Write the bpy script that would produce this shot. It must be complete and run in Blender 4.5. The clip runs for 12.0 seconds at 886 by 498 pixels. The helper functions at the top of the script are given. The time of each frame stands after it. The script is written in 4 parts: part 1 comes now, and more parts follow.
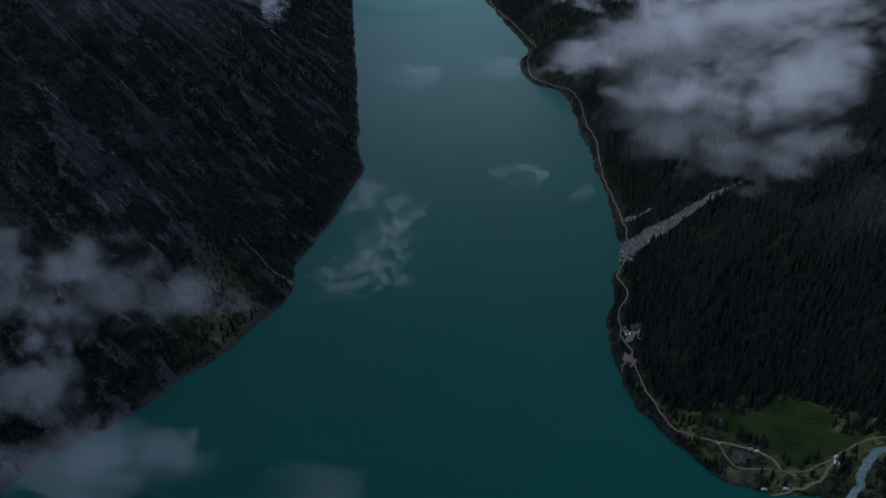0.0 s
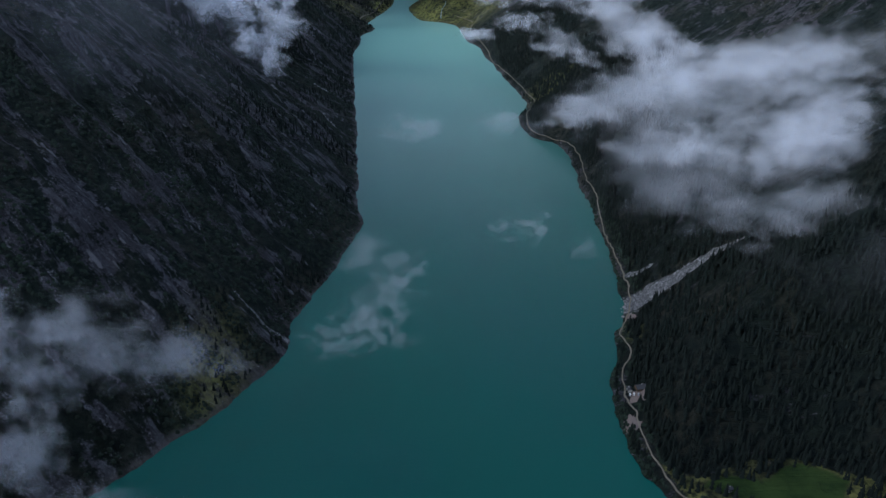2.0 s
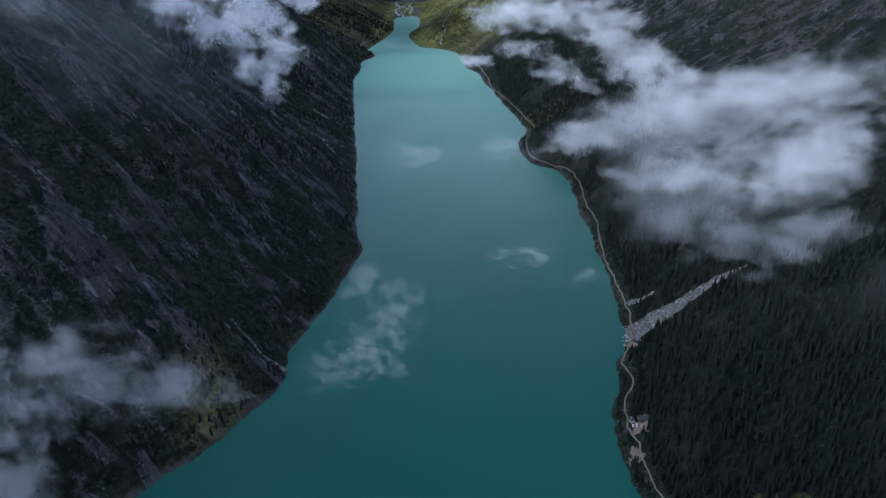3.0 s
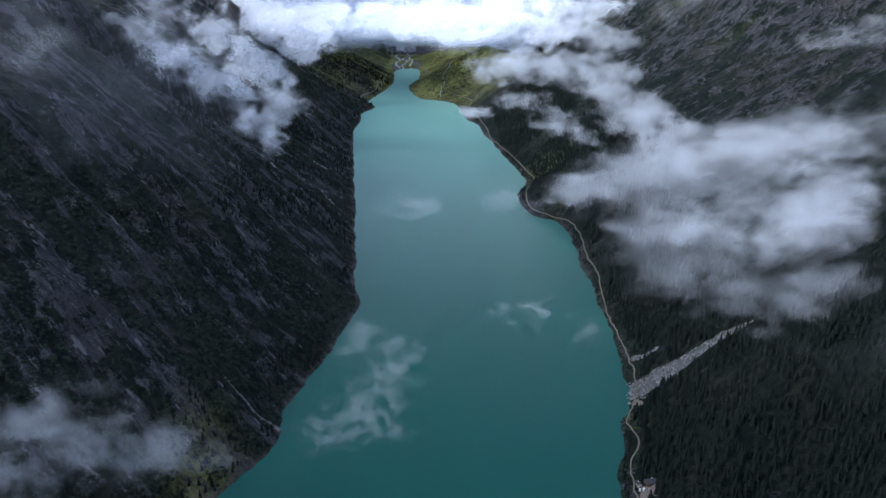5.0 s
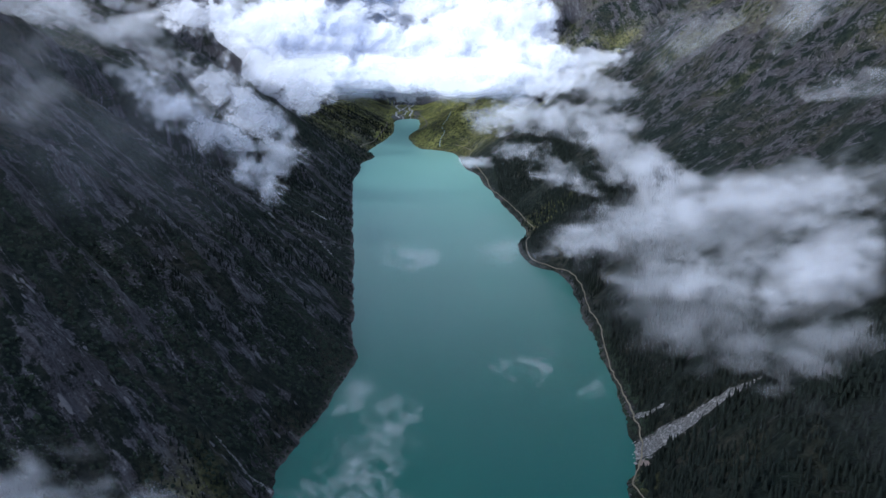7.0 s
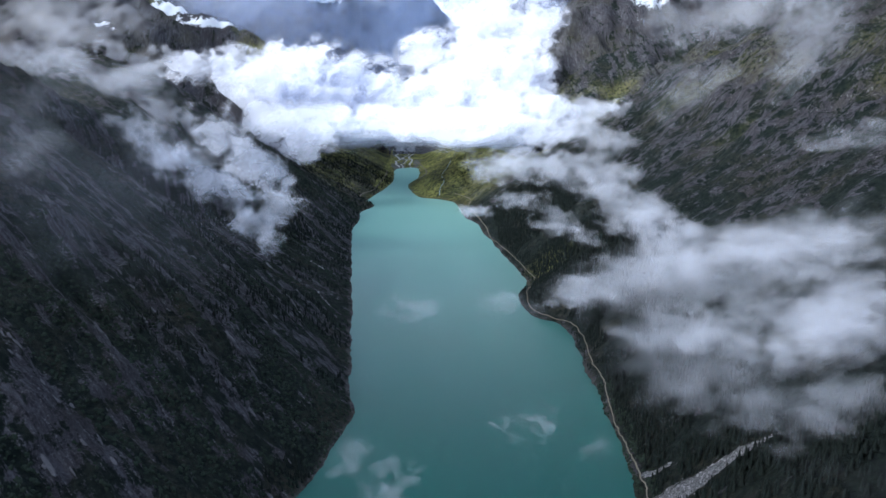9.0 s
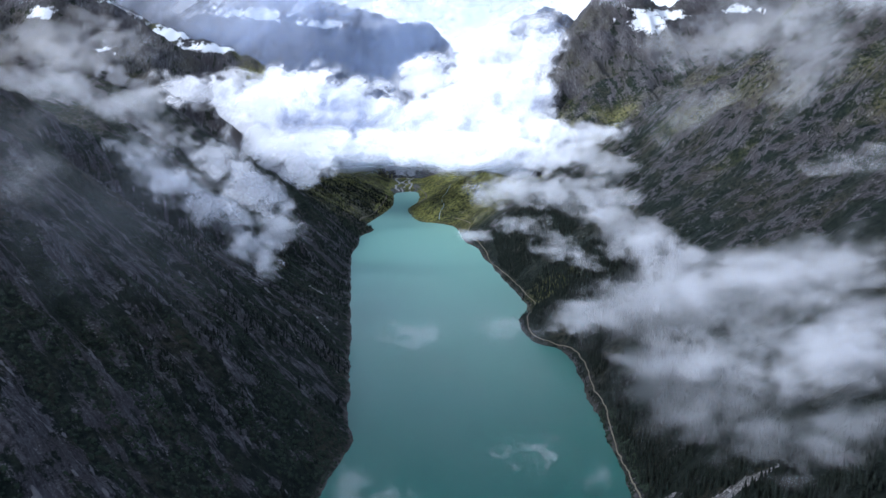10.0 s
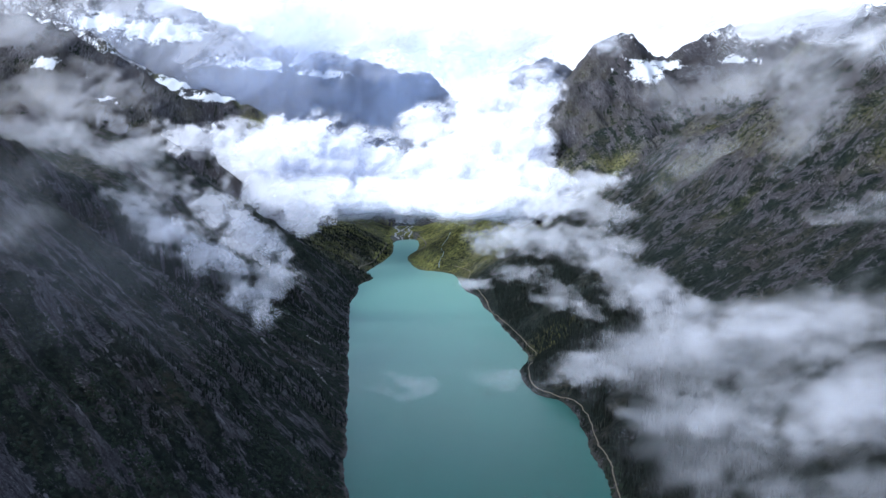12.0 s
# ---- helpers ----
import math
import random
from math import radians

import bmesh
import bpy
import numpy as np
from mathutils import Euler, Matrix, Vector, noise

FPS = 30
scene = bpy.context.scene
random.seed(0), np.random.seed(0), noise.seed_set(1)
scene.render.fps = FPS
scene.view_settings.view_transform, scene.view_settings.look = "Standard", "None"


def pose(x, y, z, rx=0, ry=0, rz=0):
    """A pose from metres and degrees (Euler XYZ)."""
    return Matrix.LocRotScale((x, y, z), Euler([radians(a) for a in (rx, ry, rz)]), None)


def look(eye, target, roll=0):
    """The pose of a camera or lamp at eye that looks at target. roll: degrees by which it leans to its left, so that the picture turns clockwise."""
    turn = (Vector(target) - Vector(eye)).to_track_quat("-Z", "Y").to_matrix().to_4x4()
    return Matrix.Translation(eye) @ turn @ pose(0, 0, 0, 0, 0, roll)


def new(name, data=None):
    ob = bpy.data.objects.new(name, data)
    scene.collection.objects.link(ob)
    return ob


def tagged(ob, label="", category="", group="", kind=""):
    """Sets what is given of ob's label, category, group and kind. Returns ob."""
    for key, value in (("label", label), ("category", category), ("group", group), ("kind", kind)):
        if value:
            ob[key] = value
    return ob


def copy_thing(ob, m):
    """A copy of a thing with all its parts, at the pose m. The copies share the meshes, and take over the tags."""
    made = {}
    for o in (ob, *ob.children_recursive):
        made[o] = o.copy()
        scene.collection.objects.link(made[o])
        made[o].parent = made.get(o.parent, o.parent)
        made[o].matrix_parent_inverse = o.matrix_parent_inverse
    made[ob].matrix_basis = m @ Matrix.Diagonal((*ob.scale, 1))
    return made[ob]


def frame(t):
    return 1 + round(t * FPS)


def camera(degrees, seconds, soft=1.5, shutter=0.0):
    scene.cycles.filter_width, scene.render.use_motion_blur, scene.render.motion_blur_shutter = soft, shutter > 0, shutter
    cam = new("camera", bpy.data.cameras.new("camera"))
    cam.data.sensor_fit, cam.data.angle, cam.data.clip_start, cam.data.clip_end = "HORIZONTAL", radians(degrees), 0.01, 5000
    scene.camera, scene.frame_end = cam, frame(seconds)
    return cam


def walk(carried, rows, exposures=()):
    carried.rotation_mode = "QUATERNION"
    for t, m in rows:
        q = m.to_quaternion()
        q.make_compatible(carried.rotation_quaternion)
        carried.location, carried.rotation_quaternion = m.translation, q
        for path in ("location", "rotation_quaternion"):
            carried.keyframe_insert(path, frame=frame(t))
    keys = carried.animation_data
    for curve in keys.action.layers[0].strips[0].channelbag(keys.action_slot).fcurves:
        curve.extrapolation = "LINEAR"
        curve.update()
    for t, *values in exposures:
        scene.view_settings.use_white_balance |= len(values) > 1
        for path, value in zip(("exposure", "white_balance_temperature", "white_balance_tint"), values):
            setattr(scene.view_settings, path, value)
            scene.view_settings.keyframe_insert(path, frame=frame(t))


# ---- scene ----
cam = camera(60.51, 12.0)
PATH = [
    (0.0, pose(0.00, 0.00, 450.00, 60.077, 0.0, 0.021)),
    (0.5, pose(0.23, 3.89, 450.08, 61.009, 0.0, 0.017)),
    (1.0, pose(0.44, 7.84, 450.15, 61.937, 0.0, 0.013)),
    (1.5, pose(0.66, 11.87, 450.24, 62.861, 0.0, 0.008)),
    (2.0, pose(0.86, 15.95, 450.32, 63.782, 0.0, 0.004)),
    (2.5, pose(1.06, 20.10, 450.41, 64.699, 0.0, -0.000)),
    (3.0, pose(1.25, 24.30, 450.50, 65.613, 0.0, -0.005)),
    (3.6, pose(1.47, 29.41, 450.61, 66.705, 0.0, -0.010)),
    (4.2, pose(1.68, 34.60, 450.73, 67.793, 0.0, -0.015)),
    (5.0, pose(1.95, 41.62, 450.89, 69.238, 0.0, -0.023)),
    (5.5, pose(2.11, 46.07, 451.00, 70.138, 0.0, -0.027)),
    (6.0, pose(2.26, 50.55, 451.10, 71.036, 0.0, -0.032)),
    (6.5, pose(2.41, 55.08, 451.21, 71.932, 0.0, -0.036)),
    (7.0, pose(2.55, 59.63, 451.33, 72.827, 0.0, -0.041)),
    (7.6, pose(2.70, 65.14, 451.47, 73.898, 0.0, -0.047)),
    (8.2, pose(2.85, 70.70, 451.61, 74.967, 0.0, -0.052)),
    (9.0, pose(3.03, 78.15, 451.81, 76.391, 0.0, -0.060)),
    (9.5, pose(3.14, 82.84, 451.94, 77.279, 0.0, -0.065)),
    (10.0, pose(3.24, 87.55, 452.07, 78.168, 0.0, -0.070)),
    (10.5, pose(3.33, 92.27, 452.20, 79.055, 0.0, -0.075)),
    (11.0, pose(3.41, 97.00, 452.34, 79.943, 0.0, -0.079)),
    (11.5, pose(3.49, 101.74, 452.48, 80.831, 0.0, -0.084)),
    (12.0, pose(3.56, 106.49, 452.62, 81.719, 0.0, -0.089)),
]
walk(cam, PATH, [(0.0, -0.88, 5500, 8), (1.0, -0.47, 5500, 8), (2.0, -0.02, 5500, 8), (3.0, 0.28, 5500, 8), (5.0, 0.42, 5600, 8), (12.0, 0.62, 5800, 9)])

# ---------------------------------------------------------------- light
SUN_AZ = radians(-116)    # low over the western ridge
SUN_EL = radians(26.5)
world = bpy.data.worlds.new("sky")
scene.world = world
world.use_nodes = True
wn, wl = world.node_tree.nodes, world.node_tree.links
wn.clear()
sky = wn.new("ShaderNodeTexSky")
sky.sky_type = "NISHITA"
sky.sun_disc = False
sky.sun_elevation = SUN_EL
sky.sun_rotation = SUN_AZ
sky.dust_density = 2.5
veil = wn.new("ShaderNodeMixRGB")
veil.inputs["Fac"].default_value = 0.7
# overcast, palest towards the horizon
way = wn.new("ShaderNodeTexCoord")
rise_of = wn.new("ShaderNodeSeparateXYZ")
glow = wn.new("ShaderNodeMapRange")
glow.interpolation_type = "SMOOTHSTEP"
glow.inputs["From Min"].default_value, glow.inputs["From Max"].default_value = 0.05, 0.65
overcast = wn.new("ShaderNodeMixRGB")
overcast.inputs["Color1"].default_value = (11.5, 12.0, 13.2, 1)
overcast.inputs["Color2"].default_value = (5.2, 5.9, 7.4, 1)
wl.new(way.outputs["Generated"], rise_of.inputs[0])
wl.new(rise_of.outputs["Z"], glow.inputs["Value"])
wl.new(glow.outputs[0], overcast.inputs["Fac"])
wl.new(overcast.outputs[0], veil.inputs["Color2"])
back = wn.new("ShaderNodeBackground")
back.inputs["Strength"].default_value = 0.11
wout = wn.new("ShaderNodeOutputWorld")
wl.new(sky.outputs[0], veil.inputs["Color1"])
wl.new(veil.outputs[0], back.inputs["Color"])
wl.new(back.outputs[0], wout.inputs["Surface"])

sun = new("sun", bpy.data.lights.new("sun", "SUN"))
sun.data.energy = 4.25
sun.data.angle = radians(28)
sun.data.color = (1.0, 0.97, 0.92)
sun_way = Vector((math.sin(SUN_AZ) * math.cos(SUN_EL), math.cos(SUN_AZ) * math.cos(SUN_EL), math.sin(SUN_EL)))
sun.matrix_world = look(sun_way * 3000, (0, 0, 0))
scene.cycles.transparent_max_bounces = 256

# ---------------------------------------------------------------- helpers of this place


def mat(name):
    m = bpy.data.materials.new(name)
    m.use_nodes = True
    m.node_tree.nodes.clear()
    return m, m.node_tree.nodes, m.node_tree.links


class Nodes:
    """Short hand for building node trees."""

    def __init__(self, name):
        self.m, self.n, self.l = mat(name)

    def put(self, socket, value):
        if value is None:
            return
        if isinstance(value, bpy.types.NodeSocket):
            self.l.new(value, socket)
        else:
            socket.default_value = value

    def math(self, op, a, b=None, c=None, clamp=False):
        n = self.n.new("ShaderNodeMath")
        n.operation, n.use_clamp = op, clamp
        for i, v in enumerate((a, b, c)):
            self.put(n.inputs[i], v)
        return n.outputs[0]

    def vec(self, op, a, b=None, scale=None):
        n = self.n.new("ShaderNodeVectorMath")
        n.operation = op
        self.put(n.inputs[0], a)
        self.put(n.inputs[1], b)
        if scale is not None:
            self.put(n.inputs["Scale"], scale)
        return n.outputs["Value"] if op in ("LENGTH", "DOT_PRODUCT") else n.outputs[0]

    def xyz(self, x, y, z):
        n = self.n.new("ShaderNodeCombineXYZ")
        for i, v in enumerate((x, y, z)):
            self.put(n.inputs[i], v)
        return n.outputs[0]

    def split(self, v):
        n = self.n.new("ShaderNodeSeparateXYZ")
        self.put(n.inputs[0], v)
        return n.outputs

    def noise(self, vector, scale, detail=4.0, rough=0.55, distort=0.0):
        n = self.n.new("ShaderNodeTexNoise")
        self.put(n.inputs["Vector"], vector)
        self.put(n.inputs["Scale"], scale)
        n.inputs["Detail"].default_value = detail
        n.inputs["Roughness"].default_value = rough
        n.inputs["Distortion"].default_value = distort
        return n.outputs["Fac"]

    def step(self, v, lo, hi):
        n = self.n.new("ShaderNodeMapRange")
        n.interpolation_type = "SMOOTHSTEP"
        self.put(n.inputs["Value"], v)
        n.inputs["From Min"].default_value, n.inputs["From Max"].default_value = lo, hi
        return n.outputs[0]

    def mix(self, fac, a, b):
        n = self.n.new("ShaderNodeMixRGB")
        self.put(n.inputs["Fac"], fac)
        self.put(n.inputs["Color1"], (*a, 1) if isinstance(a, tuple) else a)
        self.put(n.inputs["Color2"], (*b, 1) if isinstance(b, tuple) else b)
        return n.outputs[0]

    def attr(self, name):
        n = self.n.new("ShaderNodeAttribute")
        n.attribute_name = name
        return n.outputs["Fac"]

    def place(self):
        return self.n.new("ShaderNodeNewGeometry").outputs["Position"]

    def bsdf(self, colour, rough=0.9, height=None, bump=1.0, spec=0.3):
        n = self.n.new("ShaderNodeBsdfPrincipled")
        self.put(n.inputs["Base Color"], (*colour, 1) if isinstance(colour, tuple) else colour)
        self.put(n.inputs["Roughness"], rough)
        n.inputs["Specular IOR Level"].default_value = spec
        if height is not None:
            b = self.n.new("ShaderNodeBump")
            b.inputs["Strength"].default_value = 1.0
            b.inputs["Distance"].default_value = bump
            self.put(b.inputs["Height"], height)
            self.l.new(b.outputs[0], n.inputs["Normal"])
        return n.outputs[0]

    def done(self, surface):
        out = self.n.new("ShaderNodeOutputMaterial")
        self.l.new(surface, out.inputs["Surface"])
        return self.m


def simple(name, colour, rough=0.8, grain=1.0, vary=0.25, bump=0.1):
    k = Nodes(name)
    g = k.noise(k.place(), grain, 5)
    dark = tuple(c * (1 - vary) for c in colour)
    light = tuple(min(1, c * (1 + vary)) for c in colour)
    return k.done(k.bsdf(k.mix(g, dark, light), rough, g, bump))


def part(name, bm, material, parent=None, label=""):
    me = bpy.data.meshes.new(name)
    bm.to_mesh(me)
    bm.free()
    me.materials.append(material)
    ob = new(name, me)
    ob.parent = parent
    return tagged(ob, label)


def sheet(name, verts, faces, material, smooth=True):
    me = bpy.data.meshes.new(name)
    me.vertices.add(len(verts))
    me.vertices.foreach_set("co", np.asarray(verts, np.float32).ravel())
    faces = np.asarray(faces, np.int32)
    n = faces.shape[1]
    me.loops.add(faces.size)
    me.loops.foreach_set("vertex_index", faces.ravel())
    me.polygons.add(len(faces))
    me.polygons.foreach_set("loop_start", np.arange(0, faces.size, n, dtype=np.int32))
    me.polygons.foreach_set("loop_total", np.full(len(faces), n, np.int32))
    me.polygons.foreach_set("use_smooth", np.full(len(faces), smooth))
    me.update(calc_edges=True)
    me.materials.append(material)
    return new(name, me)


def attribute(ob, name, values):
    a = ob.data.attributes.new(name, "FLOAT", "POINT")
    a.data.foreach_set("value", np.asarray(values, np.float32).ravel())


def grid_faces(rows, cols):
    i = np.arange(rows * cols).reshape(rows, cols)
    return np.stack([i[:-1, :-1], i[:-1, 1:], i[1:, 1:], i[1:, :-1]], -1).reshape(-1, 4)


RNG = np.random.default_rng(7)
TABLE = RNG.random((256, 256))


def value_noise(x, y):
    xi, yi = np.floor(x).astype(int), np.floor(y).astype(int)
    fx, fy = x - xi, y - yi
    fx, fy = fx * fx * (3 - 2 * fx), fy * fy * (3 - 2 * fy)
    a, b = TABLE[xi % 256, yi % 256], TABLE[(xi + 1) % 256, yi % 256]
    c, e = TABLE[xi % 256, (yi + 1) % 256], TABLE[(xi + 1) % 256, (yi + 1) % 256]
    return (a + (b - a) * fx) * (1 - fy) + (c + (e - c) * fx) * fy


def fbm(x, y, octaves=5, gain=0.5):
    total, amp, norm = 0.0, 1.0, 0.0
    for o in range(octaves):
        total = total + amp * value_noise(x + 17.3 * o, y + 41.7 * o)
        norm, amp = norm + amp, amp * gain
        x, y = x * 2.03 + 0.31 * y, y * 2.03 - 0.31 * x
    return total / norm - 0.5


def ridged(x, y, octaves=4):
    total, amp, norm = 0.0, 1.0, 0.0
    for o in range(octaves):
        total = total + amp * (1 - np.abs(2 * value_noise(x + 9.1 * o, y + 23.9 * o) - 1))
        norm, amp = norm + amp, amp * 0.5
        x, y = x * 2.1, y * 2.1
    return total / norm


def smooth01(v, lo, hi):
    s = np.clip((v - lo) / (hi - lo), 0, 1)
    return s * s * (3 - 2 * s)


def rounded(points, closed=False, steps=6):
    """A smooth line through control points (Catmull-Rom)."""
    p = np.array(points, float)
    n = len(p)
    out = []
    for i in range(n if closed else n - 1):
        if closed:
            a, b, c, e = (p[(i + k) % n] for k in (-1, 0, 1, 2))
        else:
            a, b, c, e = p[max(i - 1, 0)], p[i], p[i + 1], p[min(i + 2, n - 1)]
        for s in np.arange(steps) / steps:
            out.append(0.5 * (2 * b + (c - a) * s + (2 * a - 5 * b + 4 * c - e) * s**2 + (3 * b - a - 3 * c + e) * s**3))
    if not closed:
        out.append(p[-1])
    return np.array(out)


def distance(x, y, line, closed=True):
    """How far points lie from a line, and whether they lie inside it."""
    best = np.full(x.shape, 1e18)
    inside = np.zeros(x.shape, bool)
    ends = np.roll(line, -1, 0) if closed else line[1:]
    for (ax, ay), (bx, by) in zip(line[: len(ends)], ends):
        vx, vy = bx - ax, by - ay
        s = np.clip(((x - ax) * vx + (y - ay) * vy) / (vx * vx + vy * vy + 1e-9), 0, 1)
        best = np.minimum(best, (x - ax - s * vx) ** 2 + (y - ay - s * vy) ** 2)
        if closed and ay != by:
            inside ^= ((ay > y) != (by > y)) & (x < ax + (y - ay) * vx / (by - ay))
    return np.sqrt(best), inside


# ---------------------------------------------------------------- plan of the lake and the valley floor
WEST_SHORE = [(-330, 420), (-280, 485), (-246, 528), (-210, 586), (-170, 669), (-165, 708), (-167, 744), (-142, 848), (-129, 930), (-114, 1014),
              (-128, 1077), (-136, 1160), (-151, 1282), (-165, 1409), (-181, 1560), (-203, 1741), (-235, 2025), (-250, 2157), (-246, 2320),
              (-254, 2434), (-222, 2550), (-253, 2644), (-230, 2807), (-208, 2949), (-194, 3122), (-208, 3424), (-172, 3499)]
EAST_SHORE = [(-113, 3499), (-94, 3370), (-98, 3184), (-128, 3019), (-116, 2882), (-77, 2723), (-28, 2688), (15, 2655), (47, 2601), (62, 2509),
              (69, 2379), (108, 2246), (113, 2156), (133, 2034), (160, 1840), (185, 1646), (161, 1560), (158, 1482), (173, 1410), (211, 1376),
              (223, 1312), (225, 1212), (220, 1160), (226, 1088), (222, 1014), (223, 929), (216, 840), (205, 751), (190, 720), (183, 675),
              (165, 623), (163, 556), (170, 506), (192, 458), (213, 422), (236, 412), (272, 404), (300, 398)]
NEAR_END = [(330, 330), (250, 180), (0, 110), (-250, 160), (-350, 300)]
SHORE = rounded(WEST_SHORE + EAST_SHORE + NEAR_END, closed=True, steps=5)
DELTA = [(-215, 3440), (-245, 3700), (-270, 4050), (-250, 4400), (-130, 4400), (-110, 3900), (-105, 3500)]
MEADOW = [(165, 560), (182, 512), (215, 492), (250, 508), (300, 510), (335, 492), (420, 480), (700, 520), (950, 480), (950, 380), (600, 330),
          (330, 330), (230, 400)]
ROAD = [(129, 2093), (151, 1962), (175, 1828), (199, 1666), (205, 1612), (179, 1565), (170, 1496), (179, 1422), (226, 1371), (240, 1292),
        (234, 1167), (237, 1106), (227, 998), (227, 915), (225, 850), (224, 813), (214, 764), (195, 721), (195, 675), (182, 648), (174, 604),
        (177, 577), (177, 552), (180, 520), (184, 495), (191, 476), (204, 464), (220, 456), (226, 438), (231, 428), (253, 427), (270, 424),
        (283, 425), (300, 433), (324, 447), (360, 458), (450, 462), (600, 440)]


def lie_of_land(x, y):
    """Height of the valley's ground and what covers it, at points of the plan."""
    dl, wet = distance(x, y, SHORE)
    ragged = (9.0 * fbm(x / 34, y / 34, 4) + 5.0 * fbm(x / 11, y / 11, 3)) * smooth01(y, 100, 420)
    d1 = np.where(wet, -dl, dl) + ragged
    dd, on_delta = distance(x, y, rounded(DELTA, True, 3))
    dm, on_meadow = distance(x, y, rounded(MEADOW, True, 3))
    d = np.minimum(np.maximum(d1, 0), np.where(on_delta, 0, dd))
    d = np.minimum(d, np.where(on_meadow, 0, dm))
    axis = np.interp(y, [0, 700, 1200, 2000, 2700, 3500, 5000], [0, 20, 50, -40, -150, -160, -180])
    west = smooth01(axis - x, -30, 30)
    # flanks: even steep slopes, notched by side gullies
    bend = y + 0.95 * (d - 440)
    fw = np.interp(y + 25 * fbm(d / 60, y / 300, 3), [0, 1340, 1362, 1425, 1520], [1, 1, 0.9, 0.62, 0.62])
    fa = np.interp(bend, [1470, 1545, 1610, 1650, 1720, 1900], [0, 0.9, 0.99, 0.99, 0.78, 0.0])
    fd = np.interp(y, [1800, 1950, 2200, 2330, 2420, 2560, 2800, 3200], [0.66, 0.66, 0.9, 1.0, 0.97, 0.72, 0.6, 0.55])
    fw = np.where(y < 1450, fw, np.maximum(np.where(y < 1800, 0.62, fd), np.where(y < 2100, fa, 0)))
    fe = np.interp(y, [0, 500, 2380, 2480, 2600, 2900, 3000, 3200], [1, 1, 1, 0.85, 0.72, 0.8, 0.6, 0.5])
    slope = west * 0.735 * fw + (1 - west) * 0.72 * fe
    bench = 11.0
    z = 0.9 * smooth01(d1, -1, 3) + 5.0 * smooth01(d1, 1, 12) + 0.045 * np.minimum(np.maximum(d1, 0), 160)
    up = np.maximum(d - bench, 0)
    up = up * smooth01(up, -12, 26)
    rise = slope * up
    # near western crest is set high, out of view, to shade the valley
    cap = west * np.interp(y, [0, 1080, 1300, 1420, 1560, 1700, 2100, 2330, 2450, 2600, 3000], [1200, 1200, 780, 740, 620, 420, 340, 470, 380, 190, 300]) + (1 - west) * np.interp(
        y, [0, 1500, 2400, 2700, 3100], [760, 860, 820, 480, 380])
    # extra unseen height added to that ridge to block the sun
    rise = rise + west * 0.15 * np.maximum(d - 780, 0) * (1 - smooth01(y, 700, 950))
    cap = cap + 220 * west * (1 - smooth01(y, 700, 950))
    over = np.maximum(rise - 0.75 * cap, 0)
    rise = np.where(rise > 0.75 * cap, 0.75 * cap + 0.25 * cap * np.tanh(over / (0.25 * cap)), rise)
    # relief: ribs and runnels down the fall line, broken ground
    side = np.where(x < axis, 1.0, -1.0)
    fall = y - d * np.where(side > 0, 0.55, 0.05)
    grow = smooth01(up, 4, 120)
    ribs = ridged(fall / 95 + side * 3.1, d / 420, 4) - 0.55
    fine = ridged(fall / 24, d / 110 + 7, 3) - 0.55
    broken = fbm(x / 60, y / 60, 6, 0.55)
    crag = (1 - west) * smooth01(rise, 170, 420) * smooth01(y, 1000, 1500)
    z = z + rise + grow * ((26 - 10 * crag) * ribs + 9.0 * fine + (20 + 25 * crag) * broken + crag * (95 * (ridged((y + 0.5 * d) / 170, d / 420 + 2, 5) - 0.55) + 30 * (ridged(y / 44, d / 190 + 4, 4) - 0.55) + 26 * (ridged((d - 0.55 * y) / 120, y / 500, 4) - 0.55))) + 0.5 * fbm(x / 14, y / 14, 4) * smooth01(d1, 0, 6)
    z = np.where(d1 < 0, np.maximum(-14, 0.35 * d1), z)
    rock = ribs + 0.6 * fine + 0.5 * broken
    return z, d1, d, fall, rock, west, on_meadow


LAWN = [(212, 482), (235, 494), (262, 486), (280, 500), (305, 502), (330, 484), (318, 466), (345, 462), (330, 450), (300, 438), (272, 430), (262, 448), (240, 466)]


def SCREE_MASK(x, y):
    """Bare boulder chutes that run down to the road and the shore."""
    out = np.zeros(np.shape(x))
    frayed = 9.0 * fbm(x / 13, y / 13, 4)
    for ax, ay, bx, by, r0, r1 in ((213, 776, 250, 774, 19, 15), (250, 774, 296, 773, 15, 8), (296, 773, 335, 770, 8, 3), (232, 842, 252, 834, 6, 3),
                                   (-166, 706, -195, 716, 4, 2), (-195, 716, -243, 745, 1.6, 0.8), (-314, 1459, -346, 1506, 5, 3), (-252, 1640, -280, 1652, 6, 4),
                                   (-447, 1515, -479, 1565, 4, 3), (-300, 1865, -362, 1883, 4, 3), (-222, 1252, -262, 1306, 3, 2), (-205, 1420, -240, 1470, 3, 2)):
        v = np.array((bx - ax, by - ay), float)
        s = np.clip(((x - ax) * v[0] + (y - ay) * v[1]) / (v @ v), 0, 1)
        r = np.maximum(np.hypot(x - ax - s * v[0], y - ay - s * v[1]) + frayed * (0.3 + 0.05 * r0), 0)
        out = np.maximum(out, (1.0 if r0 > 5.5 else 0.72) * (1.0 - 0.5 * r / (r0 + s * (r1 - r0))))
    return np.clip(out, 0, 1)


# ---------------------------------------------------------------- materials of the ground


